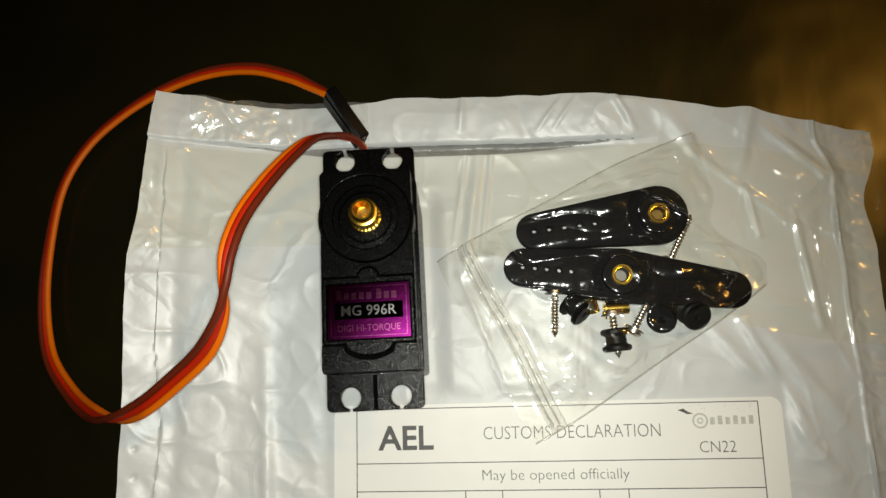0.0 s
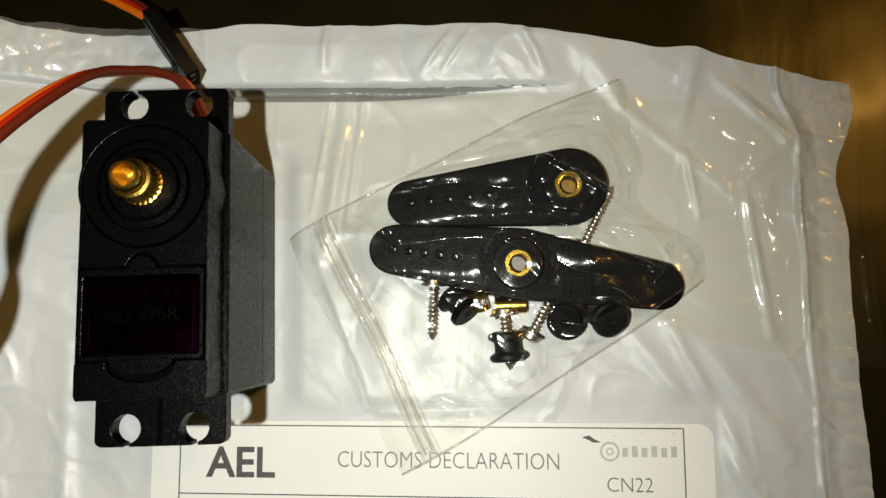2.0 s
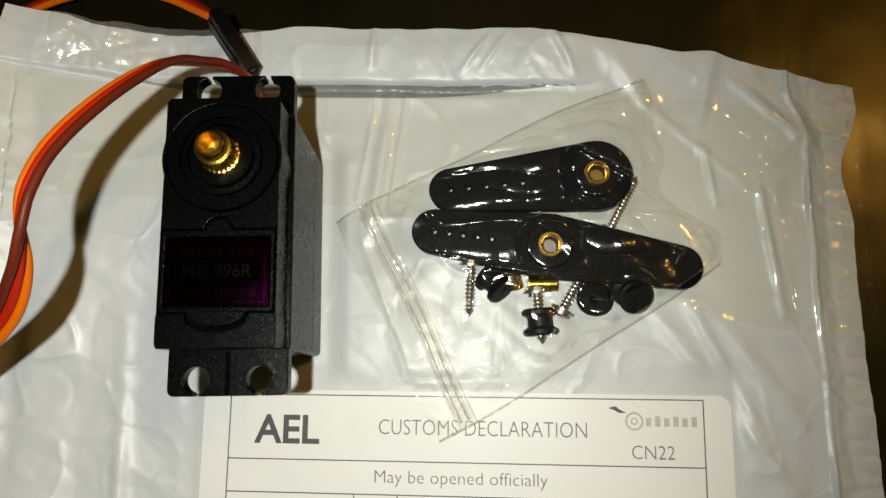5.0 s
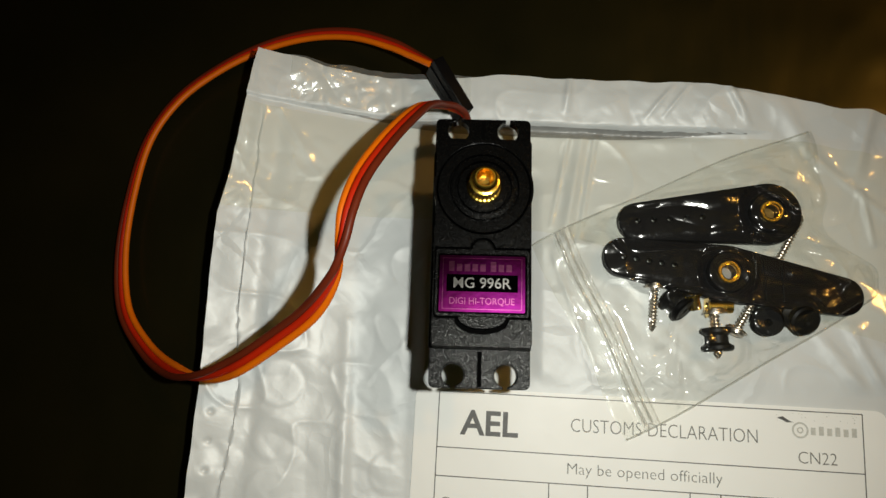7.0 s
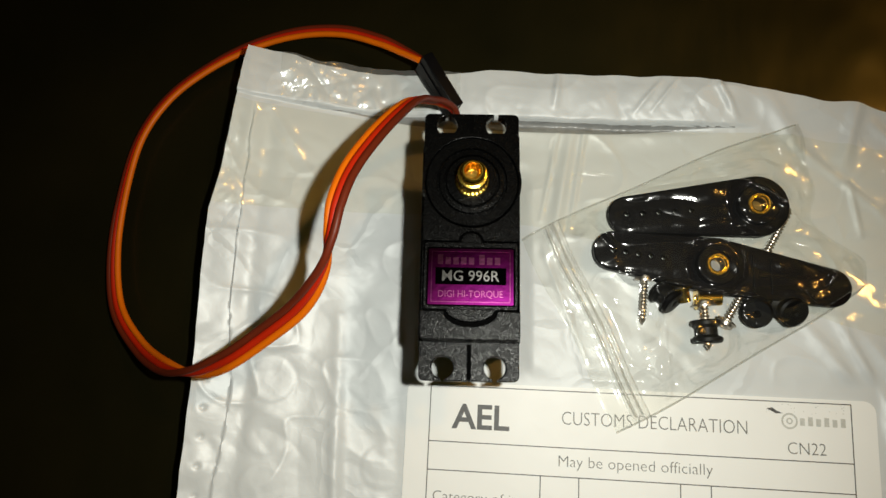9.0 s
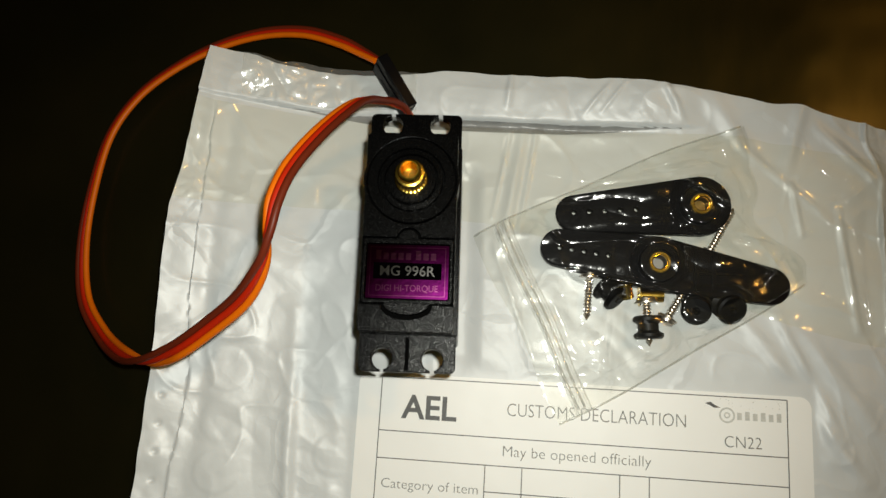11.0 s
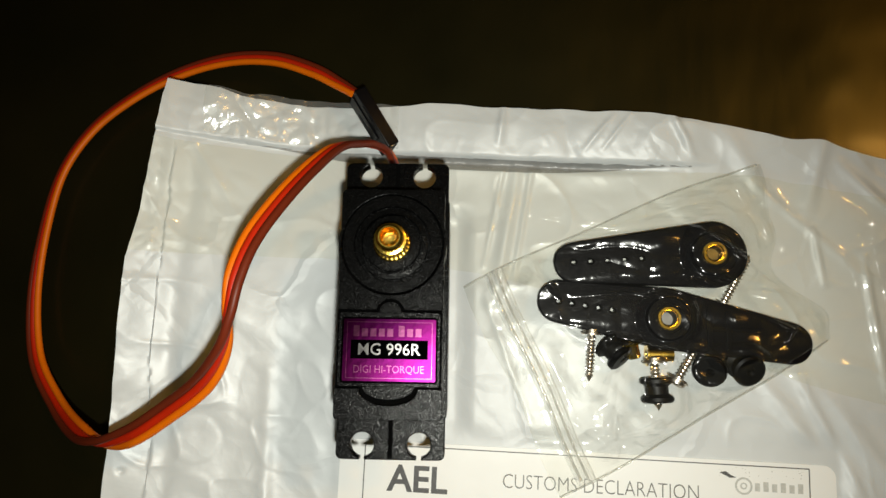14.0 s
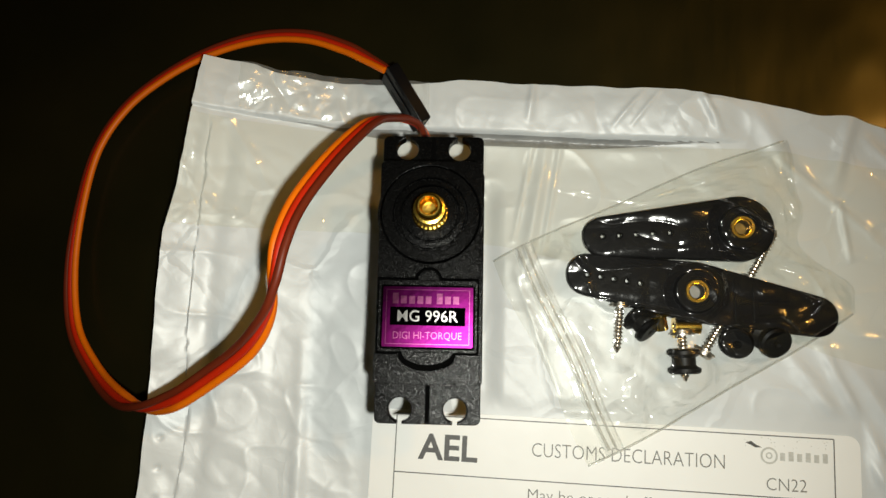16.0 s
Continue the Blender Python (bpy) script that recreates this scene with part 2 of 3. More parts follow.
# ---- helpers for building; all sizes in millimetres ----
def finish(name, bm, material, parent=None, label="", smooth=True, matrix=None, angle=20):
    bmesh.ops.recalc_face_normals(bm, faces=bm.faces)
    me = bpy.data.meshes.new(name)
    bm.to_mesh(me)
    bm.free()
    me.transform(Matrix.Scale(MM, 4))
    me.materials.append(material)
    if smooth:
        me.polygons.foreach_set("use_smooth", [True] * len(me.polygons))
        me.set_sharp_from_angle(angle=radians(angle))
    ob = new(name, me)
    if parent:
        ob.parent = parent
    if matrix:
        ob.matrix_local = matrix
    if label:
        tagged(ob, label)
    return ob


part = finish


def thing(name, label, category, where=(0, 0, 0), turn=(0, 0, 0), group="", kind=""):
    ob = new(name)
    ob.empty_display_size = 0.005
    ob.matrix_world = pose(*(v * MM for v in where), *turn)
    return tagged(ob, label, category, group, kind)


def mm(x, y, z, rx=0, ry=0, rz=0):
    return pose(x * MM, y * MM, z * MM, rx, ry, rz)


def sheet(name, xs, ys, zs, material, parent=None, label="", thick=0.0):
    """A grid sheet from 2-D arrays; with thick, a closed skin that deep."""
    r, c = xs.shape
    top = np.stack([xs, ys, zs], -1).reshape(-1, 3)
    i = np.arange(r * c).reshape(r, c)
    quads = np.stack([i[:-1, :-1], i[:-1, 1:], i[1:, 1:], i[1:, :-1]], -1).reshape(-1, 4)
    if np.ndim(thick) or thick:
        low = top.copy()
        low[:, 2] -= np.broadcast_to(thick, xs.shape).ravel()
        n = r * c
        edge = np.concatenate([i[0, :], i[1:, -1], i[-1, -2::-1], i[-2:0:-1, 0]])
        nxt = np.roll(edge, -1)
        sides = np.stack([edge, edge + n, nxt + n, nxt], -1)
        verts, faces = np.concatenate([top, low]), np.concatenate([quads, quads[:, ::-1] + n, sides])
    else:
        verts, faces = top, quads
    me = bpy.data.meshes.new(name)
    me.from_pydata((verts * MM).tolist(), [], faces.tolist())
    me.materials.append(material)
    me.polygons.foreach_set("use_smooth", [True] * len(me.polygons))
    me.set_sharp_from_angle(angle=radians(60))
    ob = new(name, me)
    if parent:
        ob.parent = parent
    if label:
        tagged(ob, label)
    return ob


def vnoise(x, y, size, seed):
    """Smooth value noise, 0 to 1, with cells of that size."""
    g = np.random.default_rng(seed).random((128, 128))
    u, v = np.asarray(x) / size + 500.0, np.asarray(y) / size + 500.0
    iu, iv = np.floor(u).astype(int), np.floor(v).astype(int)
    fu, fv = u - iu, v - iv
    fu, fv = fu * fu * (3 - 2 * fu), fv * fv * (3 - 2 * fv)
    a, b = g[iu % 128, iv % 128], g[(iu + 1) % 128, iv % 128]
    c, d = g[iu % 128, (iv + 1) % 128], g[(iu + 1) % 128, (iv + 1) % 128]
    return (a * (1 - fu) + b * fu) * (1 - fv) + (c * (1 - fu) + d * fu) * fv


def smooth01(a, b, x):
    t = np.clip((np.asarray(x, float) - a) / (b - a), 0, 1)
    return t * t * (3 - 2 * t)


def crease(x, y, size, seed):
    """Sharp valleys between slack swells, 0 to 1."""
    return np.abs(2 * vnoise(x, y, size, seed) - 1)


def to_line(x, y, x0, y0, x1, y1):
    dx, dy = x1 - x0, y1 - y0
    t = np.clip(((x - x0) * dx + (y - y0) * dy) / (dx * dx + dy * dy), 0, 1)
    return np.hypot(x - x0 - t * dx, y - y0 - t * dy), t


def fold(x, y, x0, y0, x1, y1, wide, high):
    """A crease that swells in the middle of its run."""
    d, t = to_line(x, y, x0, y0, x1, y1)
    return high * np.exp(-((d / wide) ** 2)) * (0.35 + 0.65 * np.sin(np.pi * np.clip(t, 0.03, 0.97)))


def circle(cx, cy, r, n=24, a0=0.0, a1=360.0, closed=True):
    steps = n if closed else n + 1
    return [(cx + r * math.cos(radians(a0 + (a1 - a0) * k / n)), cy + r * math.sin(radians(a0 + (a1 - a0) * k / n))) for k in range(steps)]


def rounded(x0, y0, x1, y1, r, n=5):
    p = []
    for cx, cy, a in ((x1 - r, y1 - r, 0), (x0 + r, y1 - r, 90), (x0 + r, y0 + r, 180), (x1 - r, y0 + r, 270)):
        p += circle(cx, cy, r, n, a, a + 90, False)
    return p


def slab(outer, z0, z1, holes=(), bevel=0.0):
    """A flat plate of that outline, with holes through it."""
    bm = bmesh.new()
    loops = []
    for k, pts in enumerate([outer, *holes]):
        vs = [bm.verts.new((x, y, z0)) for x, y in pts]
        loops.append(vs)
    if holes:
        es = [bm.edges.new((vs[i], vs[(i + 1) % len(vs)])) for vs in loops for i in range(len(vs))]
        bmesh.ops.triangle_fill(bm, use_beauty=True, use_dissolve=False, edges=es)
    else:
        bm.faces.new(loops[0])
    up = bmesh.ops.extrude_face_region(bm, geom=bm.faces[:])
    bmesh.ops.translate(bm, vec=(0, 0, z1 - z0), verts=[g for g in up["geom"] if isinstance(g, bmesh.types.BMVert)])
    if bevel:
        bmesh.ops.recalc_face_normals(bm, faces=bm.faces)
        rim = [e for e in bm.edges if all(abs(v.co.z - z1) < 1e-5 for v in e.verts) and len(e.link_faces) == 2 and e.calc_face_angle(0) > 1.0]
        bmesh.ops.bevel(bm, geom=rim, offset=bevel, segments=2, profile=0.5, affect="EDGES")
    return bm


def lathe(profile, n=40, teeth=0, depth=0.0, span=(0, 0), caps=True):
    """Turns (radius, height) pairs about z; teeth cut the radii between the heights of span."""
    bm = bmesh.new()
    rings = []
    for r, z in profile:
        ring = []
        for k in range(n):
            a = 2 * math.pi * k / n
            rr = r
            if teeth and span[0] <= z <= span[1] and r > 2.0:
                rr -= depth * (0.5 + 0.5 * math.cos(teeth * a))
            ring.append(bm.verts.new((rr * math.cos(a), rr * math.sin(a), z)))
        rings.append(ring)
    for a, b in zip(rings, rings[1:]):
        for k in range(n):
            bm.faces.new((a[k], a[(k + 1) % n], b[(k + 1) % n], b[k]))
    for ring in (rings[0], rings[-1]) if caps else ():
        if (ring[0].co.xy).length > 0.02:
            bm.faces.new(ring)
    return bm


def tube(path, radius, n=10):
    """A round tube along points."""
    bm = bmesh.new()
    rings = []
    pts = [Vector(p) for p in path]
    up = Vector((0, 0, 1))
    for k, p in enumerate(pts):
        way = (pts[min(k + 1, len(pts) - 1)] - pts[max(k - 1, 0)]).normalized()
        side = way.cross(up)
        side = side.normalized() if side.length > 1e-4 else Vector((1, 0, 0))
        over = side.cross(way)
        rings.append([bm.verts.new(p + radius * (math.cos(2 * math.pi * j / n) * side + math.sin(2 * math.pi * j / n) * over)) for j in range(n)])
    for a, b in zip(rings, rings[1:]):
        for j in range(n):
            bm.faces.new((a[j], a[(j + 1) % n], b[(j + 1) % n], b[j]))
    bm.faces.new(rings[0])
    bm.faces.new(rings[-1])
    return bm


def letters(name, words, x, y, wide, high, z, material, parent, bold=0.0, turn=0.0, label=""):
    """Raised print: the words fitted into a box whose lower left corner is x, y."""
    cu = bpy.data.curves.new(name, "FONT")
    cu.body, cu.offset, cu.resolution_u = words, bold, 3
    ob = new(name, cu)
    bpy.context.view_layer.update()
    me = bpy.data.meshes.new_from_object(ob.evaluated_get(bpy.context.evaluated_depsgraph_get()))
    bpy.data.objects.remove(ob)
    co = np.array([v.co for v in me.vertices])
    lo, hi = co.min(0), co.max(0)
    size = np.maximum(hi - lo, 1e-6)
    for v in me.vertices:
        v.co = Vector(((v.co.x - lo[0]) / size[0] * wide, (v.co.y - lo[1]) / size[1] * high, 0)) * MM
    me.materials.append(material)
    out = new(name, me)
    out.parent = parent
    out.matrix_local = mm(x, y, z, 0, 0, turn)
    if label:
        tagged(out, label)
    return out


# ---- the room and the table ----
TABLE = -6.0


def box(x0, y0, z0, x1, y1, z1):
    bm = bmesh.new()
    bmesh.ops.create_cube(bm, size=1.0)
    bmesh.ops.scale(bm, vec=(x1 - x0, y1 - y0, z1 - z0), verts=bm.verts)
    bmesh.ops.translate(bm, vec=((x0 + x1) / 2, (y0 + y1) / 2, (z0 + z1) / 2), verts=bm.verts)
    return bm


# room shell, never in view; its tinted ceiling bounces bulb light onto the cover
R0, R1, LOW, HIGH = -1700.0, 1700.0, -756.0, 1700.0
for name, b, m in (("floor", (R0, R0, LOW - 100, R1, R1, LOW), FLOOR), ("ceiling", (R0, R0, HIGH, R1, R1, HIGH + 100), WALL), ("wall_north", (R0, R1, LOW, R1, R1 + 100, HIGH), WALL),
                   ("wall_south", (R0, R0 - 100, LOW, R1, R0, HIGH), WALL), ("wall_east", (R1, R0, LOW, R1 + 100, R1, HIGH), WALL), ("wall_west", (R0 - 100, R0, LOW, R0, R1, HIGH), WALL)):
    tagged(finish(name, box(*b), m, smooth=False), "plain painted " + name.split("_")[0] + " of an unseen dim room", name.split("_")[0], kind="structure")

table = thing("table", "dark table with a shiny brown woven cover", "table", (0, 0, TABLE))
part("tabletop", box(-600, -420, -32, 700, 480, -1.2), FLOOR, table, smooth=False)
for x, y in ((-560, -380), (660, -380), (-560, 440), (660, 440)):
    part("leg", box(x - 25, y - 25, LOW - TABLE, x + 25, y + 25, -32), FLOOR, table, smooth=False)
gx, gy = np.meshgrid(np.linspace(-600, 700, 521), np.linspace(-420, 480, 361))
near = np.exp(-((gx / 260) ** 2) - ((gy / 200) ** 2))
gz = 0.5 * (vnoise(gx, gy * 0.25, 16, 3) - 1) + 0.25 * (vnoise(gx, gy, 7, 4) - 1) * near
sheet("table_cover", gx, gy, gz, CLOTH, table, "shiny dark brown woven table cover", thick=1.0)


# ---- the mailer ----
def left_edge(y):
    return -61.4 + 2.2 * smooth01(-30, 20, y) + 0.17 * np.clip(y - 12, 0, None) - 0.04 * np.clip(-25 - y, 0, 60)


def right_edge(y):
    return 115.9 + 0.3 * np.sin(y / 9.0) + 2.2 * smooth01(18, 27, y) - 1.7 * np.exp(-(((np.asarray(y) - 14) / 5.5) ** 2))


def top_edge(x):
    base = 52.2 - 0.075 * (x + 52) + 1.4 * smooth01(-40, 40, x) - 0.0107 * np.clip(x - 45, 0, None) ** 1.6
    return base - 1.0 * smooth01(-46, -36, x) * smooth01(5, -12, x) + 0.7 * (vnoise(x, 0 * x, 6, 21) - 0.5) + 0.9 * np.exp(-(((np.asarray(x) - 91) / 5.0) ** 2)) + 0.8 * smooth01(112, 118, x)


BOTTOM = -135.0
BUBBLES = [(-44.5 - 0.4 * k, -27.0 - 11.7 * k) for k in range(-1, 5)] + [(-18.5, -46.0 - 12.3 * k) for k in range(3)]


def mail_z(x, y):
    """Height of the mailer's upper skin."""
    x, y = np.asarray(x, float), np.asarray(y, float)
    z = -1.2 + 0 * x
    lift = 9.8 + 4.6 * smooth01(-30, 15, y) + 3.4 * smooth01(20, 50, y)
    z = z + lift * np.clip((-15 - x) / 45.0, 0, 1.2) ** 1.5
    z = z + 2.6 * smooth01(28, 44, y) * smooth01(-30, 0, x) + 1.6 * smooth01(0, 30, y) * smooth01(30, 70, x)
    # where the servo presses in
    foot = smooth01(16, 11, np.abs(x)) * smooth01(27, 21, np.abs(y))
    z = z * (1 - foot) + foot * (-1.32 - 0.085 * x - 0.018 * y)
    # the flat label keeps the skin flat
    paper = smooth01(-20, -15, x) * smooth01(94, 90, x) * smooth01(-22, -26.5, y)
    free = (1 - foot) * (1 - paper)
    crumple = 0.5 * (vnoise(x, y, 17, 5) - 0.5) + 0.3 * (vnoise(x * 1.3, y, 8, 6) - 0.5)
    ridge = 1 - np.abs(2 * vnoise(x + 0.4 * y, y, 13, 7) - 1)
    crumple = crumple + 0.30 * ridge ** 6 + 0.34 * crease(x, y, 15, 24) + 0.13 * crease(x + y, y, 6, 25) + 0.08 * (vnoise(x, y, 3.2, 8) - 0.5)
    z = z + free * crumple
    # bubbles press through
    for bx, by in BUBBLES:
        d = np.hypot(x - bx, y - by)
        z = z + free * (0.10 * smooth01(5.6, 4.2, d) - 0.02 * np.exp(-((d - 5.6) / 0.5) ** 2) + 0.12 * (vnoise(x, y, 2.6, 9) - 0.5) * smooth01(5, 3, d))
    # sealed borders: a step down to a crimped strip
    seam = -50.6 - 3.2 * smooth01(40, 5, y) - 1.6 * smooth01(-20, -60, y) + 0.5 * np.sin(y / 7.0)
    seam = seam + 0.35 * (vnoise(0 * y, y, 5, 22) - 0.5)
    z = z - ((0.3 + 0.4 * vnoise(0 * y, y, 11, 27)) + 0.6 * smooth01(-36, -20, y) * smooth01(16, 10, y)) * np.exp(-(np.maximum(seam - x, 0) / 5.0) ** 2) * smooth01(seam + 0.2, seam - 0.2, x) * smooth01(40, 34, y) + (0.12 + 0.5 * smooth01(8, 16, y)) * (0.8 * crease(x, 0.6 * y, 4.5, 26) + 0.3 * crease(x + y, y - x, 2.6, 28)) * smooth01(seam, seam - 2.5, x) - 0.5 * (0.4 + vnoise(x, y, 9, 19)) * np.exp(-((x - seam - 3.5) / 2.5) ** 2) * smooth01(40, 34, y)
    z = z + 0.25 * np.sin(y / 1.9 + 2 * vnoise(x, y, 5, 12)) * smooth01(seam, seam - 3, x) * smooth01(-20, -45, y)
    rim = 107.4 - 3.0 * smooth01(20, 32, y)
    wave = 0.4 + 1.2 * vnoise(x * 0.1, y, 9, 17)
    z = z + 0.75 * wave * np.exp(-((x - rim - 0.6 * vnoise(y, 0 * y, 8, 18)) / 0.55) ** 2) - 0.9 * smooth01(rim, rim + 4, x) - 0.3 * wave * np.exp(-((x - rim + 3.2) / 1.8) ** 2)
    z = z + (0.38 * crease(0.5 * x, y, 3.0, 13) + 0.2 * crease(x, y + 0.4 * x, 1.7, 29)) * smooth01(rim, rim + 2, x)
    # the flap across the top, standing off the slit below it
    slit = 37.6 - 0.055 * np.clip(x, -60, 70)
    flap = smooth01(-0.3, 0.3, y - slit) * smooth01(70, 60, x)
    z = z + flap * (0.9 - 0.35 * smooth01(5, -25, x)) - 1.3 * np.exp(-((y - slit + 1.1) / 0.9) ** 2) * smooth01(-10, 4, x) * smooth01(64, 40, x)
    z = z + flap * (0.42 * crease(x, y * 0.6, 8, 14) + 0.12 * crease(x + 0.7 * y, y, 3.1, 15) + smooth01(10, -20, x) * smooth01(-48, -43, x) * (0.6 * crease(x + 0.5 * y, y, 5.5, 16) + 0.35 * crease(x, y - 0.3 * x, 2.6, 23)))
    # pin-pricks down the sealed strip
    for k in range(9):
        z = z - 0.35 * np.exp(-(((x + 58.6 + 0.12 * k) ** 2 + (y + 27 + 6.4 * k) ** 2) / 0.35))
    # folds
    for f in ((-30, -12, -29, -75, 1.6, 0.55), (77, -13, 100, -47, 1.6, 1.0), (83, -11, 96, -38, 1.2, 0.8), (90, -16, 106, -40, 2.0, 0.7), (25, 34, 20, 4, 1.5, 1.0), (28.5, 36, 24, 8, 0.7, 0.5), (22, 35, 17.5, 12, 0.6, 0.4), (46, 45, 40, 38, 0.6, 0.5), (50, 45.5, 44, 38, 0.5, 0.4), (68, 44, 80, 26, 2.2, 0.7), (58, 46, 63, 36, 0.9, 0.8), (91, 40, 87, 24, 1.7, 0.9), (22, 48, 21, 40, 0.9, 0.8), (-30, -40, -27, -90, 1.4, 0.45),
              (94, 34, 108, 20, 1.4, 0.8), (76, 30, 96, 12, 1.0, 0.35), (98, 14, 101, -14, 0.9, 0.7), (88, 20, 90, 8, 0.7, 0.5), (-24, 44, -22, 39, 1.0, 0.6), (92, -52, 110, -70, 2.5, 0.9)):
        z = z + free * fold(x, y, *f)
    return z


def build_mailer():
    us, vs = np.linspace(0, 1, 481), np.linspace(0, 1, 491)
    u, v = np.meshgrid(us, vs)
    y0 = BOTTOM + (50 - BOTTOM) * v
    x = left_edge(y0) + (right_edge(y0) - left_edge(y0)) * u
    top = top_edge(x)
    y = BOTTOM + (top - BOTTOM) * v
    x = left_edge(y) + (right_edge(y) - left_edge(y)) * u
    z = mail_z(x, y)
    rim = np.minimum.reduce([x - left_edge(y), right_edge(y) - x, top_edge(x) - y, y - BOTTOM])
    body = smooth01(9, 22, rim)
    skin = 0.35
    deep = skin * (1 - body) + body * np.maximum(z - (TABLE - 0.1), skin)
    low = z - deep
    deep = z - np.maximum(low, TABLE - 0.1)
    mailer = thing("bubble_mailer", "white polythene bubble mailer with customs label and clear tape", "mailer")
    sheet("envelope", x, y, z, POLY, mailer, thick=deep)
    # the grey inside of the film shows along the slit
    sx, k = np.meshgrid(np.linspace(-34, 63, 160), np.linspace(0, 1, 8))
    sl = 37.6 - 0.055 * sx
    half = 1.25 * smooth01(64, 25, sx) * smooth01(-34, -4, sx) + 0.12
    sy = sl - 0.15 - 2 * half * (1 - k)
    sheet("slit_lining", sx, sy, mail_z(sx, sy) + 0.08, SLIT, mailer, "dark grey film showing in the slit")
    return mailer


mailer = build_mailer()


def build_tape():
    u, v = np.meshgrid(np.linspace(0, 1, 520), np.linspace(0, 1, 130))
    x = -62.0 + (121.5 + 62.0) * u
    x = np.maximum(x, left_edge(40.0 - 28 * (1 - v)) - 1.5 + 0.5 * vnoise(0 * v, 40 * v, 6, 34))
    low = 13.5 - 34.0 * smooth01(-20, 100, x) * u
    high = 36.0 - 0.055 * x - 5 * smooth01(70, 116, x)
    y = low + (high - low) * v + 0.3 * (vnoise(x, 0 * x, 4, 31) - 0.5)
    z = np.where(x < right_edge(y), mail_z(np.minimum(x, right_edge(y)), y), np.maximum(mail_z(right_edge(y), y) - 0.5 * (x - right_edge(y)), TABLE + 0.3))
    over = left_edge(y) - x
    z = np.where(over > 0, mail_z(left_edge(y), y) - 1.4 * over, z)
    for f in ((87, 22, 88.5, 9, 0.4, 0.5), (88.5, 9, 96, 6.5, 0.4, 0.5), (96, 6.5, 97, 18, 0.4, 0.45), (100, 21, 103, 2, 0.45, 0.6), (103, 2, 103.5, -14, 0.4, 0.5), (78, 26, 86, 18, 0.4, 0.45), (28, 24, 46, 21, 0.5, 0.4),
              (92, 27, 101, 21, 0.4, 0.5), (119.2, 26, 118.4, 4, 0.45, 0.6), (118.4, 4, 119.6, -14, 0.45, 0.6), (117.6, 16, 118.0, 2, 0.35, 0.4), (80, 24, 82, 14, 0.35, 0.4), (82, 14, 85, 20, 0.35, 0.4), (85, 20, 84, 8, 0.35, 0.4), (95, 24, 104, 12, 0.4, 0.5), (104, 12, 105, -2, 0.4, 0.45), (98, 4, 92, -6, 0.35, 0.4), (92, -6, 99, -9, 0.35, 0.4), (108, 18, 109, -8, 0.4, 0.5), (-22, 30, -18, 20, 0.5, 0.5), (-28, 26, -27, 15, 0.5, 0.45), (-45, 30, -45.5, 16, 0.5, 0.4), (-36, 24, -35, 15, 0.4, 0.3)):
        z = z + 1.6 * fold(x, y, *f)
    ob = sheet("packing_tape", x, y, z + 0.16 + 0.12 * vnoise(x, y, 5, 33), TAPE, mailer, "clear glossy packing tape")
    ob.visible_shadow = False
    return ob


build_tape()


def build_flap_tape():
    """Crumpled clear tape that closes the flap and stands a little past its edge."""
    u, v = np.meshgrid(np.linspace(0, 1, 220), np.linspace(0, 1, 70))
    x = -45.0 + 43.0 * u
    low, high = 38.4 - 0.055 * x, top_edge(x) + 1.3 * np.sin(np.pi * u) + 0.4 * (vnoise(x, 0 * x, 3, 35) - 0.5)
    y = low + (high - low) * v
    z = mail_z(x, np.minimum(y, top_edge(x))) + 0.2
    z = z + 0.85 * crease(0.5 * x + 0.7 * y, y - 0.3 * x, 6.5, 36) + 0.3 * crease(0.6 * x - 0.5 * y, y + 0.4 * x, 3.4, 37)
    ob = sheet("flap_tape", x, y, z, FLAP, mailer, "crumpled clear tape over the flap")
    ob.visible_shadow = False


build_flap_tape()

# ---- the customs label ----
LABEL = (-13.4, -26.3, -0.80)
paper = part("customs_label", slab(rounded(0, -100, 103.2, 0, 2.5), -0.5, 0.0), PAPER, mailer, "white paper customs label with black print", matrix=mm(*LABEL, 0, 0, -1.5))


def rule(x0, y0, x1, y1, wide=0.22):
    if abs(x1 - x0) > abs(y1 - y0):
        b = (x0, y0 - wide / 2, 0.03, x1, y0 + wide / 2, 0.05)
    else:
        b = (x0 - wide / 2, y1, 0.03, x0 + wide / 2, y0, 0.05)
    part("ruled_line", box(*b), INK, paper, smooth=False)


for a in ((5.5, -0.9, 98.0, -0.9), (5.5, -13.4, 98.0, -13.4), (5.5, -19.7, 98.0, -19.7), (31, -25.6, 98, -25.6), (5.5, -32, 98, -32), (5.5, -44, 98, -44), (5.5, -0.9, 5.5, -96), (98, -0.9, 98, -96),
          (31, -19.7, 31, -32), (39.5, -19.7, 39.5, -32), (61.5, -19.7, 61.5, -32), (68, -19.7, 68, -32), (60, -32, 60, -96)):
    rule(*a)
letters("carrier_code", "AEL", 10.6, -10.4, 13.2, 5.6, 0.05, INK, paper, 0.022, label="bold black letters")
letters("title", "CUSTOMS DECLARATION", 35.6, -8.3, 40.4, 2.9, 0.05, FADED_INK, paper, -0.014)
letters("form_number", "CN22", 84.4, -12.0, 8.0, 2.5, 0.05, FADED_INK, paper, -0.014)
letters("notice", "May be opened officially", 35.0, -18.2, 33.4, 3.1, 0.05, FADED_INK, paper, -0.014)
letters("field_name", "Category of item", 7.0, -27.0, 22.6, 2.8, 0.05, FADED_INK, paper, -0.014)
letters("field_name", "Document", 43.8, -30.3, 14.2, 2.4, 0.05, FADED_INK, paper, -0.014)
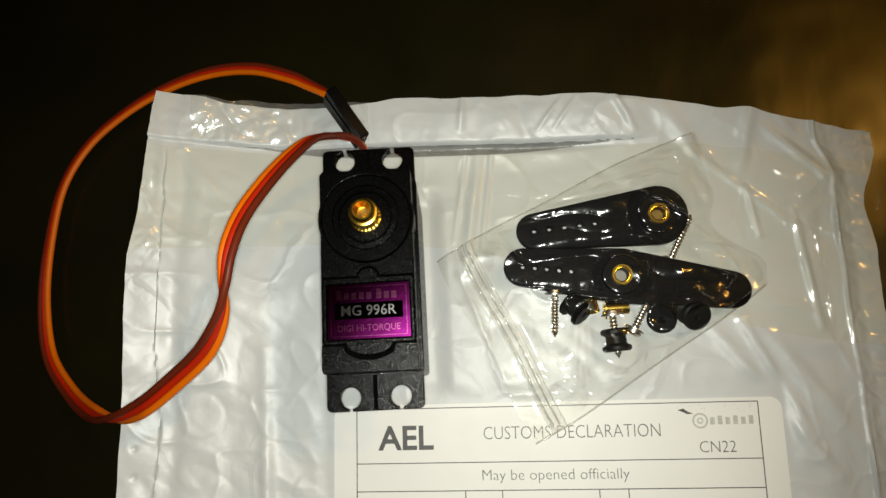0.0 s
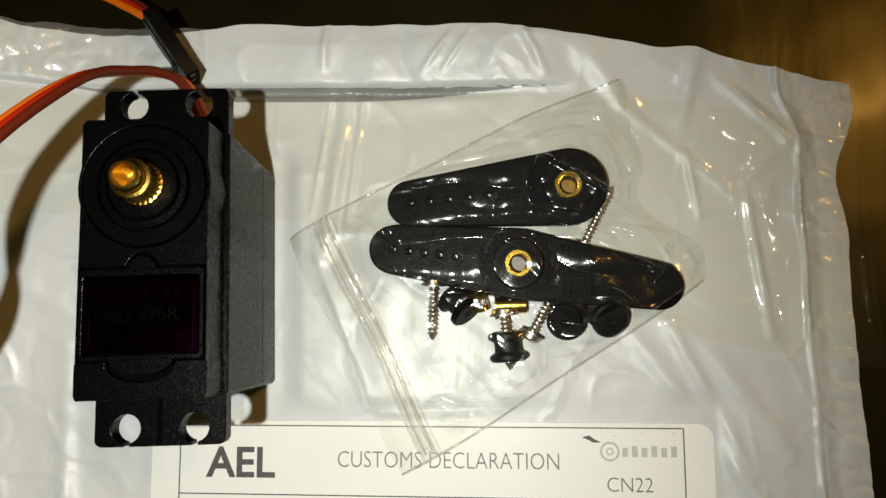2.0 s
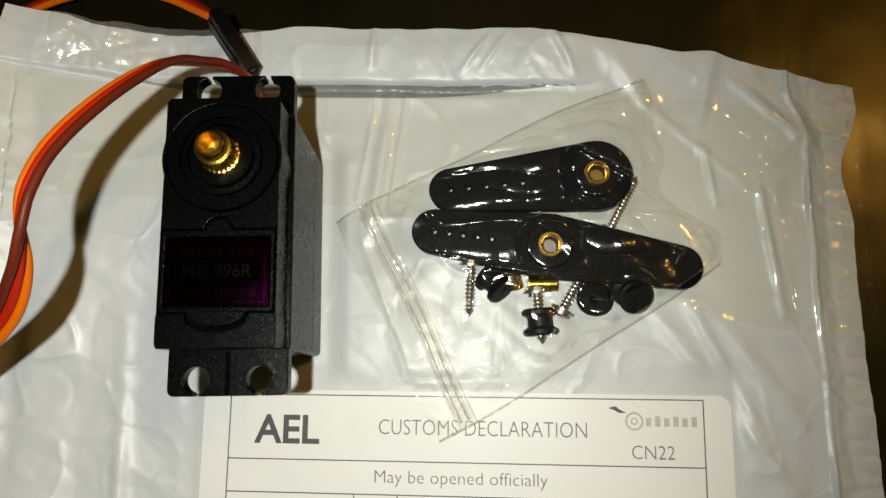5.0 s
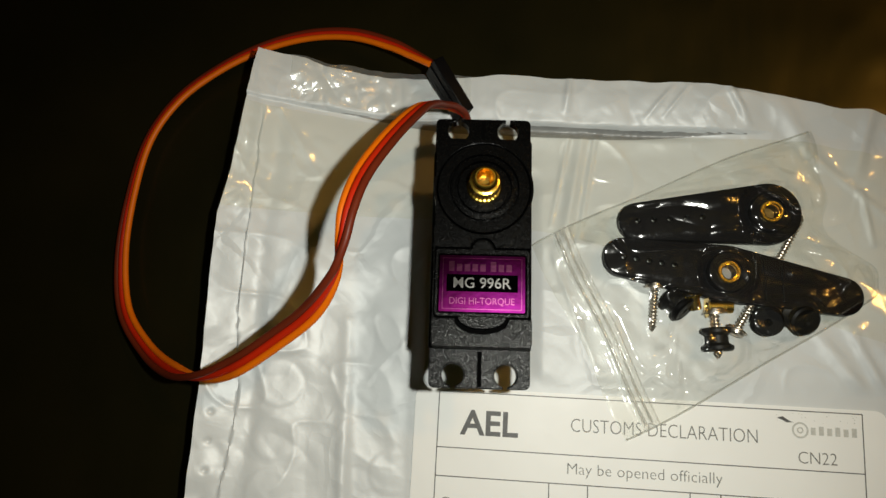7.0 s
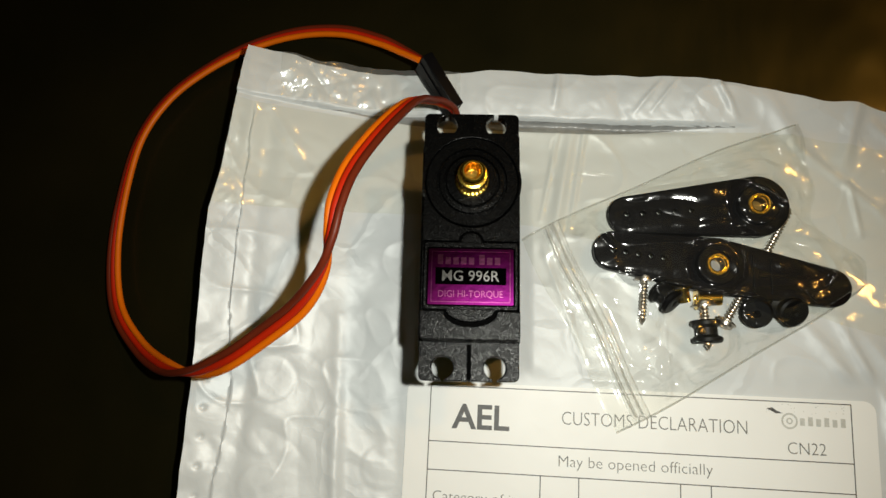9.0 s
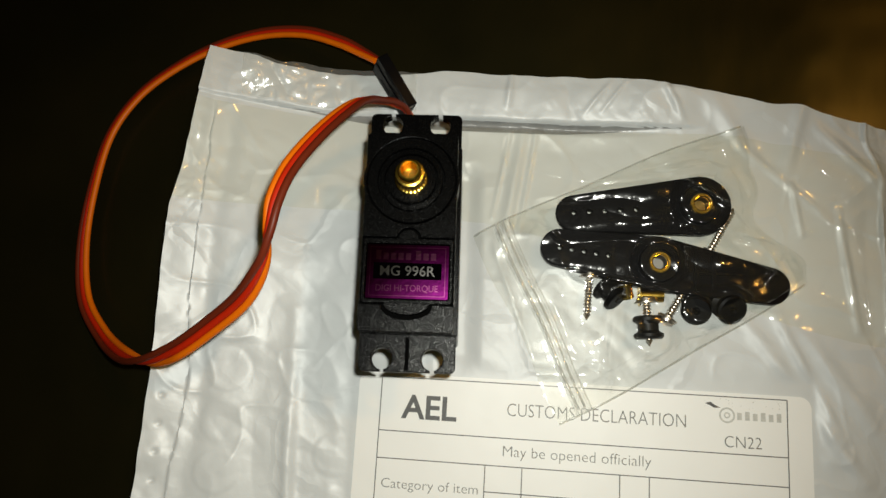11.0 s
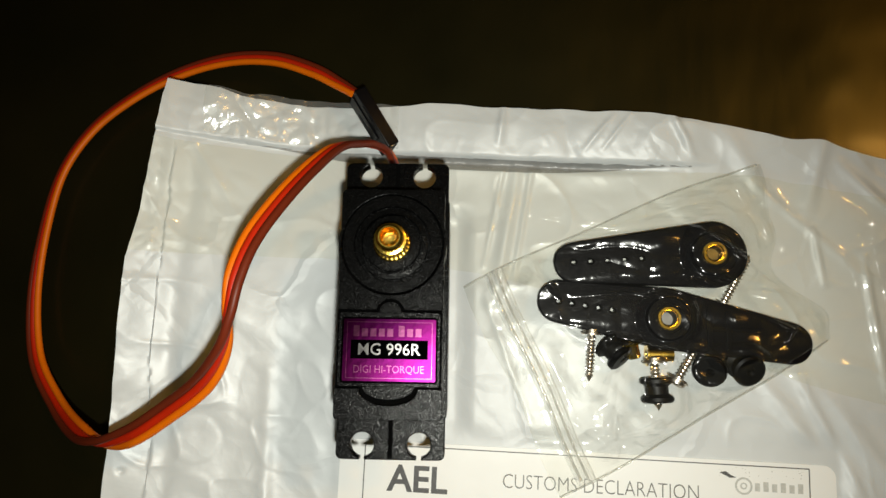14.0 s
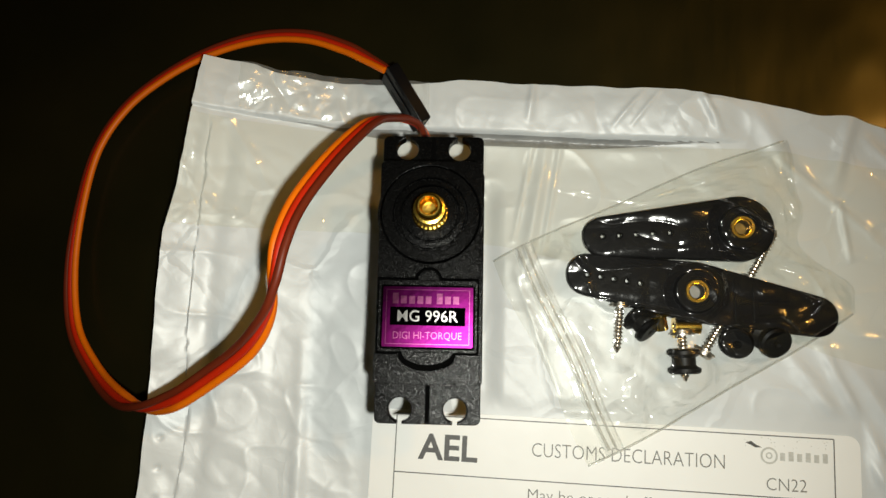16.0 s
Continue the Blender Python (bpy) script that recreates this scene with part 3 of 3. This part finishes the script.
letters("field_name", "Other", 69.0, -29.9, 7.8, 2.4, 0.05, FADED_INK, paper, -0.014)
tick = part("tick_mark", tube([(65.0, -28.6, 0.06), (65.9, -30.2, 0.06), (67.4, -27.2, 0.06)], 0.10, 6), FADED, paper, angle=60)
# the carrier's faded emblem: a ring, a bird-like smudge and bars
part("emblem", slab(circle(85.0, -5.0, 1.75, 24), 0.03, 0.05, [circle(85.0, -5.0, 1.35, 24)[::-1]]), FADED, paper, "faded grey ring emblem")
part("emblem", slab(circle(85.0, -5.0, 0.7, 16), 0.03, 0.05, [circle(85.0, -5.0, 0.4, 16)[::-1]]), FADED, paper)
for k in range(6):
    part("emblem_bar", box(87.2 + 1.7 * k, -5.9, 0.03, 88.2 + 1.7 * k, -4.3 + 0.3 * (k % 2), 0.05), FADED, paper, smooth=False)
part("emblem_smudge", slab([(80.2, -2.6), (81.4, -2.2), (82.4, -2.9), (83.6, -3.4), (82.2, -3.5), (81.3, -3.0)], 0.03, 0.05), INK, paper)
rng = random.Random(5)
for k in range(26):
    x, y, s = rng.uniform(80, 97), rng.uniform(-3.4, -1.4), rng.uniform(0.10, 0.22)
    part("print_speck", box(x, y, 0.03, x + s, y + s, 0.05), FADED, paper, smooth=False)

# ---- the servo ----
servo = thing("servo_motor", "black plastic servo motor with brass shaft and three-wire cable", "servo motor", (0, 0, -1.18), (-1.05, 4.85, 0))
FH, TOP = 29.5, 37.0
cover = [(9.22, -19.2), (9.22, -15.0), (9.12, -14.7)] + circle(0, 10.2, 9.5, 8, -17, 17, False) + [(9.12, 19.4), (8.5, 20.1), (-8.5, 20.1), (-9.12, 19.4)] + circle(0, 10.2, 9.5, 8, 163, 197, False) + [(-9.12, -14.7), (-9.22, -15.0), (-9.22, -19.2), (-8.9, -19.9), (8.9, -19.9)]
part("bottom_cover", slab(rounded(-9.9, -20.2, 9.9, 20.2, 1.0), 0, 9.2, bevel=0.25), BLACK, servo)
part("motor_case", slab(rounded(-9.9, -20.2, 9.9, 20.2, 0.8), 9.35, FH - 0.2, bevel=0.2), BLACK, servo)
part("gear_cover", slab(cover, FH - 0.05, TOP - 1.7), BLACK, servo)
# blackened sheet that paints shade into the gaps of the cover plate
part("recess_shade_floor", slab(rounded(-9.05, -19.6, 9.05, 19.8, 0.9), TOP - 1.72, TOP - 1.4), GROOVE_SHADE, servo)
moat = [(8.95, -14.7), (8.95, -1.4), (2.42, -1.4)] + circle(0, -1.9, 2.42, 14, 0, 180, False)[1:-1] + [(-2.42, -1.4), (-8.95, -1.4), (-8.95, -14.7), (-4.95, -14.7)]
moat += [(x, -14.9 + (y + 14.9) * 0.53) for x, y in circle(0, -14.9, 4.95, 18, 180, 360, False)[1:-1]] + [(4.95, -14.7)]
part("cover_plate", slab(cover, TOP - 1.72, TOP, [circle(0, 10.2, 9.0, 56)[::-1], moat[::-1]], 0.12), BLACK, servo)


def flange(sign):
    """A mounting ear with two holes that open to its outer edge."""
    pts, h = [], 2.15
    half = math.degrees(math.asin(0.45 / h))
    pts += [(-9.68, 19.6), (9.68, 19.6)]
    pts += circle(8.6, 26.1, 1.08, 5, 0, 90, False)
    for cx in (5.05, -5.05):
        pts += [(cx + 0.45, 27.2)] + circle(cx, 24.6, h, 20, 90 - half, -270 + half, False) + [(cx - 0.45, 27.2)]
    pts += circle(-8.6, 26.1, 1.08, 5, 90, 180, False)
    return [(x, sign * y) for x, y in (pts if sign > 0 else pts[::-1])]


for s in (1, -1):
    part("mounting_flange", slab(flange(s), FH - 2.6, FH, bevel=0.2), BLACK, servo)
    # no groove is cut here; a black strip paints its shade
    part("flange_groove_shade", slab(rounded(-0.42, min(s * 20.2, s * 26.9), 0.42, max(s * 20.2, s * 26.9), 0.1, 2), FH - 0.3, FH + 0.03), GROOVE_SHADE, servo, "flat black strip painting the shade of a groove")
    part("flange_gusset", slab(rounded(-0.9, min(s * 19.6, s * 24.5), 0.9, max(s * 19.6, s * 24.5), 0.15, 2), FH - 9.0, FH - 2.5), BLACK, servo)
gear = mm(0, 10.2, TOP)
part("gear_boss", lathe([(8.75, -1.45), (8.75, 0.05), (8.65, 0.15), (6.75, 0.15), (6.65, -0.9), (6.3, -0.9), (6.2, 0.3), (5.35, 0.36), (5.25, -0.7), (4.95, -0.7), (4.85, 0.62), (3.3, 0.7), (3.25, 0.0)], 64), BLACK, servo, matrix=gear)
shaft = part("output_shaft", lathe([(3.3, 0.0), (3.3, 0.9), (3.1, 1.2), (2.95, 1.3), (2.95, 4.5), (2.75, 4.7), (2.3, 4.8), (2.2, 4.95), (2.2, 6.3), (2.1, 6.6), (1.85, 6.8), (1.62, 6.8), (1.5, 6.6), (1.42, 2.5), (0.01, 2.4)], 150, 25, 0.24, (1.3, 4.5)), BRASS, servo, "bright brass splined shaft", matrix=gear)
part("screw_thread", lathe([(1.58 if k % 2 else 1.38, 6.2 - 0.25 * k) for k in range(14)], 24, caps=False), BRASS, shaft)
panel = rounded(-8.75, -14.45, 8.75, -1.75, 0.5, 3)
part("label_panel", slab(panel, TOP - 1.45, TOP + 0.25, [rounded(-8.15, -13.75, 8.15, -2.75, 0.3, 2)[::-1]], 0.12), BLACK, servo)
part("panel_tab", slab(circle(0, -1.9, 2.0, 14, 0, 180, False) + [(-2.0, -2.2), (2.0, -2.2)], TOP - 1.45, TOP + 0.12, bevel=0.12), BLACK, servo)
part("panel_lip", slab([(x, -14.3 + (y + 14.3) * 0.52) for x, y in circle(0, -14.3, 4.5, 18, 180, 360, False)], TOP - 1.45, TOP + 0.05, bevel=0.12), BLACK, servo)
foil = part("foil_label", slab(rounded(-7.93, -13.5, 7.93, -2.97, 0.2, 2), TOP - 0.8, TOP + 0.02), FOIL, servo, "shiny red-purple foil label with a black band")
part("black_band", box(-6.6, -9.75, TOP, 6.6, -6.55, TOP + 0.05), FOIL_DARK, foil, smooth=False)
ZL = TOP + 0.08
letters("model_number", "MG 996R", -5.3, -9.1, 10.6, 2.0, ZL, FOIL_TEXT, foil, 0.004, label="silver letters")
letters("small_print", "DIGI HI-TORQUE", -6.0, -12.35, 12.0, 1.5, ZL, FOIL_PALE, foil)
for k in range(8):
    x = -6.2 + 1.45 * k + (0.5 if k > 4 else 0)
    part("brand_bar", box(x, -5.95, ZL - 0.05, x + 1.0, -4.1 - (0.0 if k in (0, 5) else 0.5), ZL), FOIL_PALE, foil, smooth=False)
for a in ((-7.3, -3.55, 7.3, -3.45), (-7.3, -13.05, 7.3, -12.95), (-7.35, -13.05, -7.25, -3.45), (7.25, -13.05, 7.35, -3.45)):
    part("border_line", box(a[0], a[1], ZL - 0.06, a[2], a[3], ZL - 0.02), FOIL_PALE, foil, smooth=False)

# ---- the servo's cable: three wires side by side, twisted twice ----
CABLE = [(0.3, 19.4, 4.6), (-0.4, 28.6, 7.7), (-2.2, 34.2, 11.7), (-4.9, 35.0, 16.6), (-7.6, 33.4, 22.0), (-9.6, 30.6, 28.6), (-11.9, 25.7, 34.6), (-15.1, 18.4, 41.0), (-18.2, 10.6, 45.9), (-19.8, 3.8, 48.4), (-20.7, -2.1, 48.0),
         (-22.8, -7.9, 44.6), (-28.1, -13.7, 39.2), (-36.5, -18.9, 34.0), (-45.8, -23.8, 29.1), (-55.5, -26.0, 22.5), (-66.2, -24.6, 13.4), (-77.6, -19.7, 4.0), (-87.4, -10.0, -1.8), (-91.0, 4.4, -3.7), (-90.4, 19.8, -3.9),
         (-87.2, 35.0, -3.7), (-80.2, 46.4, -3.7), (-69.8, 54.8, -3.7), (-58.0, 60.5, -3.2), (-45.4, 63.0, -1.8), (-33.0, 61.7, 0.8), (-22.5, 57.4, 3.5), (-15.9, 53.2, 5.6), (-10.9, 49.5, 7.8)]


def spline(points, per):
    out = []
    p = [Vector(q) for q in points]
    p = [2 * p[0] - p[1]] + p + [2 * p[-1] - p[-2]]
    for k in range(1, len(p) - 2):
        for j in range(per):
            t = j / per
            out.append(0.5 * (2 * p[k] + (p[k + 1] - p[k - 1]) * t + (2 * p[k - 1] - 5 * p[k] + 4 * p[k + 1] - p[k + 2]) * t * t + (3 * p[k] - p[k - 1] - 3 * p[k + 1] + p[k + 2]) * t ** 3))
    return out + [p[-2]]


line = spline(CABLE, 8)
# the ribbon's roll about its line, in degrees, at each control point
ROLL = [-80, -85, -80, -65, -45, -32, -22, -18, -18, -25, -50, -95, -145, -165, -165, -105, -35, 0, 10, 20, 30, 35, 35, 35, 30, 25, 25, 30, 45, 60]
wires = {"brown_wire": [], "red_wire": [], "orange_wire": []}
for k, p in enumerate(line):
    way = (line[min(k + 1, len(line) - 1)] - line[max(k - 1, 0)]).normalized()
    side = way.cross(Vector((0, 0, 1))).normalized()
    over = side.cross(way)
    a = radians(np.interp(k / 8, range(len(ROLL)), ROLL))
    across = math.cos(a) * side + math.sin(a) * over
    for n, name in enumerate(wires):
        wires[name].append(p + across * (1 - n) * -1.40)
for name, m in zip(wires, (BROWN, RED, ORANGE)):
    part(name, tube(wires[name], 0.76, 12), m, servo, matrix=servo.matrix_world.inverted(), angle=60)

# the plug at its end
plug_at = servo.matrix_world.inverted() @ mm(-7.0, 43.4, 6.9) @ pose(0, 0, 0, 0, 0, -58) @ pose(0, 0, 0, 0, 10, 0) @ pose(0, 0, 0, 70, 0, 0)
plug = part("connector_plug", slab(rounded(-7.2, -3.6, 7.2, 3.6, 0.35, 3), -1.35, 1.35, bevel=0.25), SMOOTH, servo, "small black three-pin plug", matrix=plug_at)
part("keying_ridge", slab(rounded(-7.0, -1.0, 4.0, 1.0, 0.2, 2), 1.3, 1.62, bevel=0.1), SMOOTH, plug)
for k in (-1, 0, 1):
    part("socket", box(7.15, 2.4 * k - 0.5, -0.5, 7.24, 2.4 * k + 0.5, 0.5), STEEL, plug, smooth=False)
    part("latch_tongue", box(-3.5, 2.4 * k - 0.6, 1.32, 0.5, 2.4 * k + 0.6, 1.46), RUBBER, plug, smooth=False)

# ---- what lies in the bag ----


def hull(circles, n=28):
    """The outline round circles (x, y, r)."""
    pts = [p for x, y, r in circles for p in circle(x, y, r, n)]
    pts.sort()
    def half(seq):
        out = []
        for p in seq:
            while len(out) > 1 and (out[-1][0] - out[-2][0]) * (p[1] - out[-2][1]) - (out[-1][1] - out[-2][1]) * (p[0] - out[-2][0]) <= 1e-9:
                out.pop()
            out.append(p)
        return out[:-1]
    return half(pts) + half(pts[::-1])


def horn(name, label, where, turn, arms, hub, bore):
    """A servo arm about its hub at the origin: arms are (x, y, radius, holes)."""
    ob = thing(name, label, "servo horn", where, turn, group="servo horns in the bag")
    holes = [circle(0, 0, 1.45, 20)[::-1]]
    for x, y, r, count in arms:
        for k in range(count):
            f = 1.0 - 0.125 * k
            holes.append(circle(x * f, y * f, 0.5, 10)[::-1])
    part("arm", slab(hull([(0, 0, hub)] + [(x, y, r) for x, y, r, _ in arms]), 0, 2.2, holes, 0.3), HORN, ob)
    part("hub", lathe([(4.6, 0.2), (4.6, 3.6), (4.3, 3.9), (3.1, 3.9), (3.0, 3.3), (1.5, 3.3), (1.45, 0.1)], 40, caps=False), HORN, ob)
    part("bore", lathe([(0.01, 0.3), (1.5, 0.3), (1.5, 0.6), (0.01, 0.6)], 20), bore, ob)
    part("brass_eyelet", lathe([(1.6, 1.0), (2.5, 1.0), (2.5, 4.1), (2.32, 4.32), (1.85, 4.32), (1.6, 4.05), (1.6, 1.0)], 32, caps=False), BRASS, ob, "shiny brass eyelet")
    return ob


horn("single_arm_horn", "black plastic single-arm servo horn with brass eyelet, inside the bag", (66.0, 14.0, 2.2), (1, -2, 0), [(-28.8, -1.6, 4.3, 5)], 7.0, DARK_BRASS)
double = horn("double_arm_horn", "black plastic double-arm servo horn with brass eyelet, inside the bag", (56.4, 0.4, 0.9), (0, 1, 0), [(-22.6, 3.5, 4.5, 5), (24.9, -4.8, 4.3, 0)], 6.5, DULL)
for x, y, half in ((8.6, -1.6, 4.6), (12.4, -2.3, 4.1)):
    part("cross_rib", slab(rounded(x - 0.55, y - half, x + 0.55, y + half, 0.2, 2), 2.1, 2.55, bevel=0.12), HORN, double)
part("long_rib", slab(rounded(8.6, -2.6, 19.5, -1.7, 0.2, 2), 2.1, 2.5, bevel=0.12), HORN, double)


def screw(name, label, head, tip, r=1.0, head_r=2.3, group="screws in the bag"):
    """A self-tapping screw from its head to its tip."""
    a, b = Vector(head), Vector(tip)
    length = (b - a).length
    ob = thing(name, label, "screw", group=group)
    ob.matrix_world = Matrix.Translation(a * MM) @ (b - a).to_track_quat("Z", "Y").to_matrix().to_4x4()
    part("head", lathe([(0.01, -1.2), (head_r * 0.55, -1.1), (head_r * 0.8, -0.8), (head_r * 0.85, -0.1), (head_r, 0.0), (head_r, 0.35), (r, 0.4)], 24), STEEL, ob)
    prof = [(r * 0.8, 0.3)]
    turns = int((length - 1.4) / 0.8)
    for k in range(turns):
        z = 0.5 + 0.8 * k
        taper = min(1.0, (length - z) / 2.5 + 0.12)
        prof += [(r * 0.66 * taper, z), (r * 0.7 * taper, z + 0.3), (r * taper, z + 0.5), (r * 0.95 * taper, z + 0.62)]
    prof.append((0.05, length))
    part("thread", lathe(prof, 16), STEEL, ob)
    return ob


screw("screw", "small nickel self-tapping screw lying in the bag", (40.9, -2.6, 1.6), (40.2, -12.9, 0.6))
screw("screw", "small nickel self-tapping screw lying in the bag", (68.7, 3.8, -0.2), (74.4, 14.3, 1.0), 1.0, 1.9)
screw("screw", "small nickel self-tapping screw lying in the bag", (58.3, -12.3, 1.8), (62.4, -5.6, 1.8))
screw("screw", "nickel screw pushed through a black rubber grommet", (53.6, -8.4, 2.6), (54.3, -18.6, 2.0), 1.0, 2.6)


def grommet(label, where, turn):
    ob = thing("rubber_grommet", label, "grommet", where, turn, group="grommets in the bag")
    part("rubber", lathe([(0.9, -2.6), (2.9, -2.6), (3.35, -2.2), (3.35, -1.5), (2.7, -1.1), (2.35, -0.8), (2.35, 0.8), (2.7, 1.1), (3.35, 1.5), (3.35, 2.2), (2.9, 2.6), (0.9, 2.6), (0.45, 2.0), (0.45, -2.0), (0.9, -2.6)], 32, caps=False), RUBBER, ob)
    return ob


GROM = "black rubber grommet ring lying in the bag"
grommet(GROM, (64.8, -9.6, 2.4), (24, -14, 0))
grommet(GROM, (71.8, -9.3, 2.4), (26, 12, 0))
grommet("black rubber grommet round a screw, lying in the bag", (54.0, -14.4, 2.2), (90, 0, 3))
grommet(GROM, (45.6, -6.4, 1.6), (70, 0, 42))


def sleeve(label, where, turn, long=5.6, r=1.45):
    ob = thing("brass_sleeve", label, "sleeve", where, turn, group="brass sleeves in the bag")
    part("tube", lathe([(r * 0.7, 0), (r, 0), (r, long - 0.3), (r * 1.75, long - 0.3), (r * 1.75, long), (r * 0.7, long), (r * 0.66, long - 0.2), (r * 0.66, 0.2), (r * 0.7, 0)], 28, caps=False), BRASS, ob)
    return ob


sleeve("brass grommet sleeve lying in the bag", (57.6, -7.0, 1.9), (0, -90, 0))
sleeve("brass grommet sleeve lying in the bag", (49.6, -7.6, 1.6), (-70, 0, 15), 3.6)

# ---- the clear bag ----
BAG_A, BAG_D, BAG_C, BAG_B = (np.array(p) for p in ((13.1, 7.2), (77.0, 34.4), (90.6, -3.0), (34.2, -37.0)))
LUMPS = ((37.2, 12.6, 66, 14, 4.0, 6.4, 5.6), (66, 14, 66, 14.1, 5.0, 5, 7.4), (33.8, 3.9, 81.3, -4.2, 4.4, 5.5, 4.1), (56.4, 0.4, 56.4, 0.5, 4.6, 4, 5.9), (64.8, -9.8, 72, -9.4, 3.4, 4.0, 5.4), (54, -17, 54, -11, 3.2, 4.5, 5.8),
         (40.9, -2, 40.3, -12, 1.2, 4, 3.4), (45, -5, 58, -7, 2, 4, 4.4), (58, -12, 62, -6, 1.5, 4, 4.6))


def bag_grid(nu, nv):
    u, v = np.meshgrid(np.linspace(0, 1, nu), np.linspace(0, 1, nv))
    p = ((1 - u) * (1 - v))[..., None] * BAG_A + (u * (1 - v))[..., None] * BAG_D + (u * v)[..., None] * BAG_C + ((1 - u) * v)[..., None] * BAG_B
    x, y = p[..., 0], p[..., 1]
    x = x - (1.8 * np.sin(v * np.pi) + 4.2 * np.exp(-(((v - 0.60) / 0.16) ** 2)) - 1.8 * np.exp(-(((v - 0.86) / 0.09) ** 2))) * u ** 5 + 0.5 * np.sin(v * 17) * u ** 6 - 0.6 * np.sin(v * 9) * (1 - u) ** 6
    y = y + (1.5 * np.sin(u * np.pi) + 0.3 * np.sin(u * 11)) * (1 - v) ** 4 - (1.1 * np.sin(u * np.pi) + 0.3 * np.sin(u * 9)) * v ** 4
    return u, v, x, y


u, v, x, y = bag_grid(300, 220)
rim = np.minimum.reduce([u, 1 - u, v * 0.7, (1 - v) * 0.7])
base = mail_z(x, y)
plain = smooth01(-27.5, -25.5, y) * base + (1 - smooth01(-27.5, -25.5, y)) * np.maximum(base, -0.8)
swell = np.zeros_like(x)
for x0, y0, x1, y1, r, soft, high in LUMPS:
    d, _ = to_line(x, y, x0, y0, x1, y1)
    swell = np.maximum(swell, high * smooth01(r + 1.7 * soft, r - 0.5, d))
crink = 0.9 * crease(x + 0.6 * y, y, 9, 41) + 0.5 * crease(x, y - 0.4 * x, 5.5, 42) + 0.25 * (vnoise(x, y, 4, 43) - 0.5)
zipper = sum(0.55 * np.exp(-(((u - c) / 0.006) ** 2)) for c in (0.085, 0.105, 0.125))
inner = smooth01(0.0, 0.06, rim)
crink = crink * (1 - 0.6 * smooth01(2.5, 4.0, swell)) + 0.5 * crease(x * 0.8 - y, y, 14, 45) + 0.35 * crease(x * 0.35 + y, y * 1.4 - 0.2 * x, 5, 46) ** 0.7
for a in ((44, 21.5, 70, 27.5, 0.5, 0.9), (60, 20, 86, 4, 0.5, 0.9), (66, 9, 88, 2, 0.6, 0.8), (38, -30, 55, -19, 0.6, 0.8), (72, 30, 80, 12, 0.6, 1.0), (34, -20, 44, -26, 0.7, 0.9),
          (36, 18.2, 62, 21.6, 0.5, 0.7), (60, 9.5, 68, 5.5, 0.5, 0.8), (70, 4.2, 83, -2.6, 0.45, 0.8), (45, -3.5, 66, -7.4, 0.5, 0.7), (72, 12, 84, 20, 0.45, 0.7), (76, 26, 84, 12, 0.4, 0.8), (28, 12, 34, 5, 0.6, 1.1), (24, 12.5, 60, 25.5, 0.5, 0.9), (68, 20, 79, 27, 0.4, 0.9), (62, -20, 84, -6, 0.5, 0.8), (84, 4, 80, -4, 0.4, 0.9), (46, -8, 45, -30, 0.8, 0.8), (30, -6, 40, -28, 0.6, 0.6)):
    crink = crink + fold(x, y, *a)
bag = thing("zip_bag", "clear plastic zip bag of servo horns and screws on the mailer", "bag")
upper = sheet("upper_film", x, y, plain + 0.55 + np.maximum(swell, 0.9 * inner) * smooth01(0, 0.03, rim) + inner * crink * smooth01(0.14, 0.2, u) + zipper + 0.25 * crink, BAG, bag)
lower = sheet("lower_film", x[::3, ::3], y[::3, ::3], (plain + 0.30)[::3, ::3], BAG_BACK, bag)
for ob in (upper, lower):
    ob.visible_shadow = False
for j, label in ((0, "welded clear edge"), (219, "welded clear edge")):
    part("side_weld", tube([(x[j, k], y[j, k], plain[j, k] + 0.55) for k in range(0, 300, 4)], 0.22, 6), WELD, bag, label, angle=60)
k0, k1 = int(0.072 * 299), int(0.138 * 299)
band = sheet("zip_band", x[:, k0:k1], y[:, k0:k1], (plain + 0.9 + zipper + 0.3 * crink)[:, k0:k1], ZIP, bag, "thicker milky press-seal band")
band.visible_shadow = False
for c in (0.088, 0.112):
    k = int(c * 299)
    part("zip_ridge", tube([(x[j, k], y[j, k], plain[j, k] + 1.1) for j in range(2, 218, 4)], 0.30, 8), ZIP, bag, "clear press-seal ridge", angle=60)
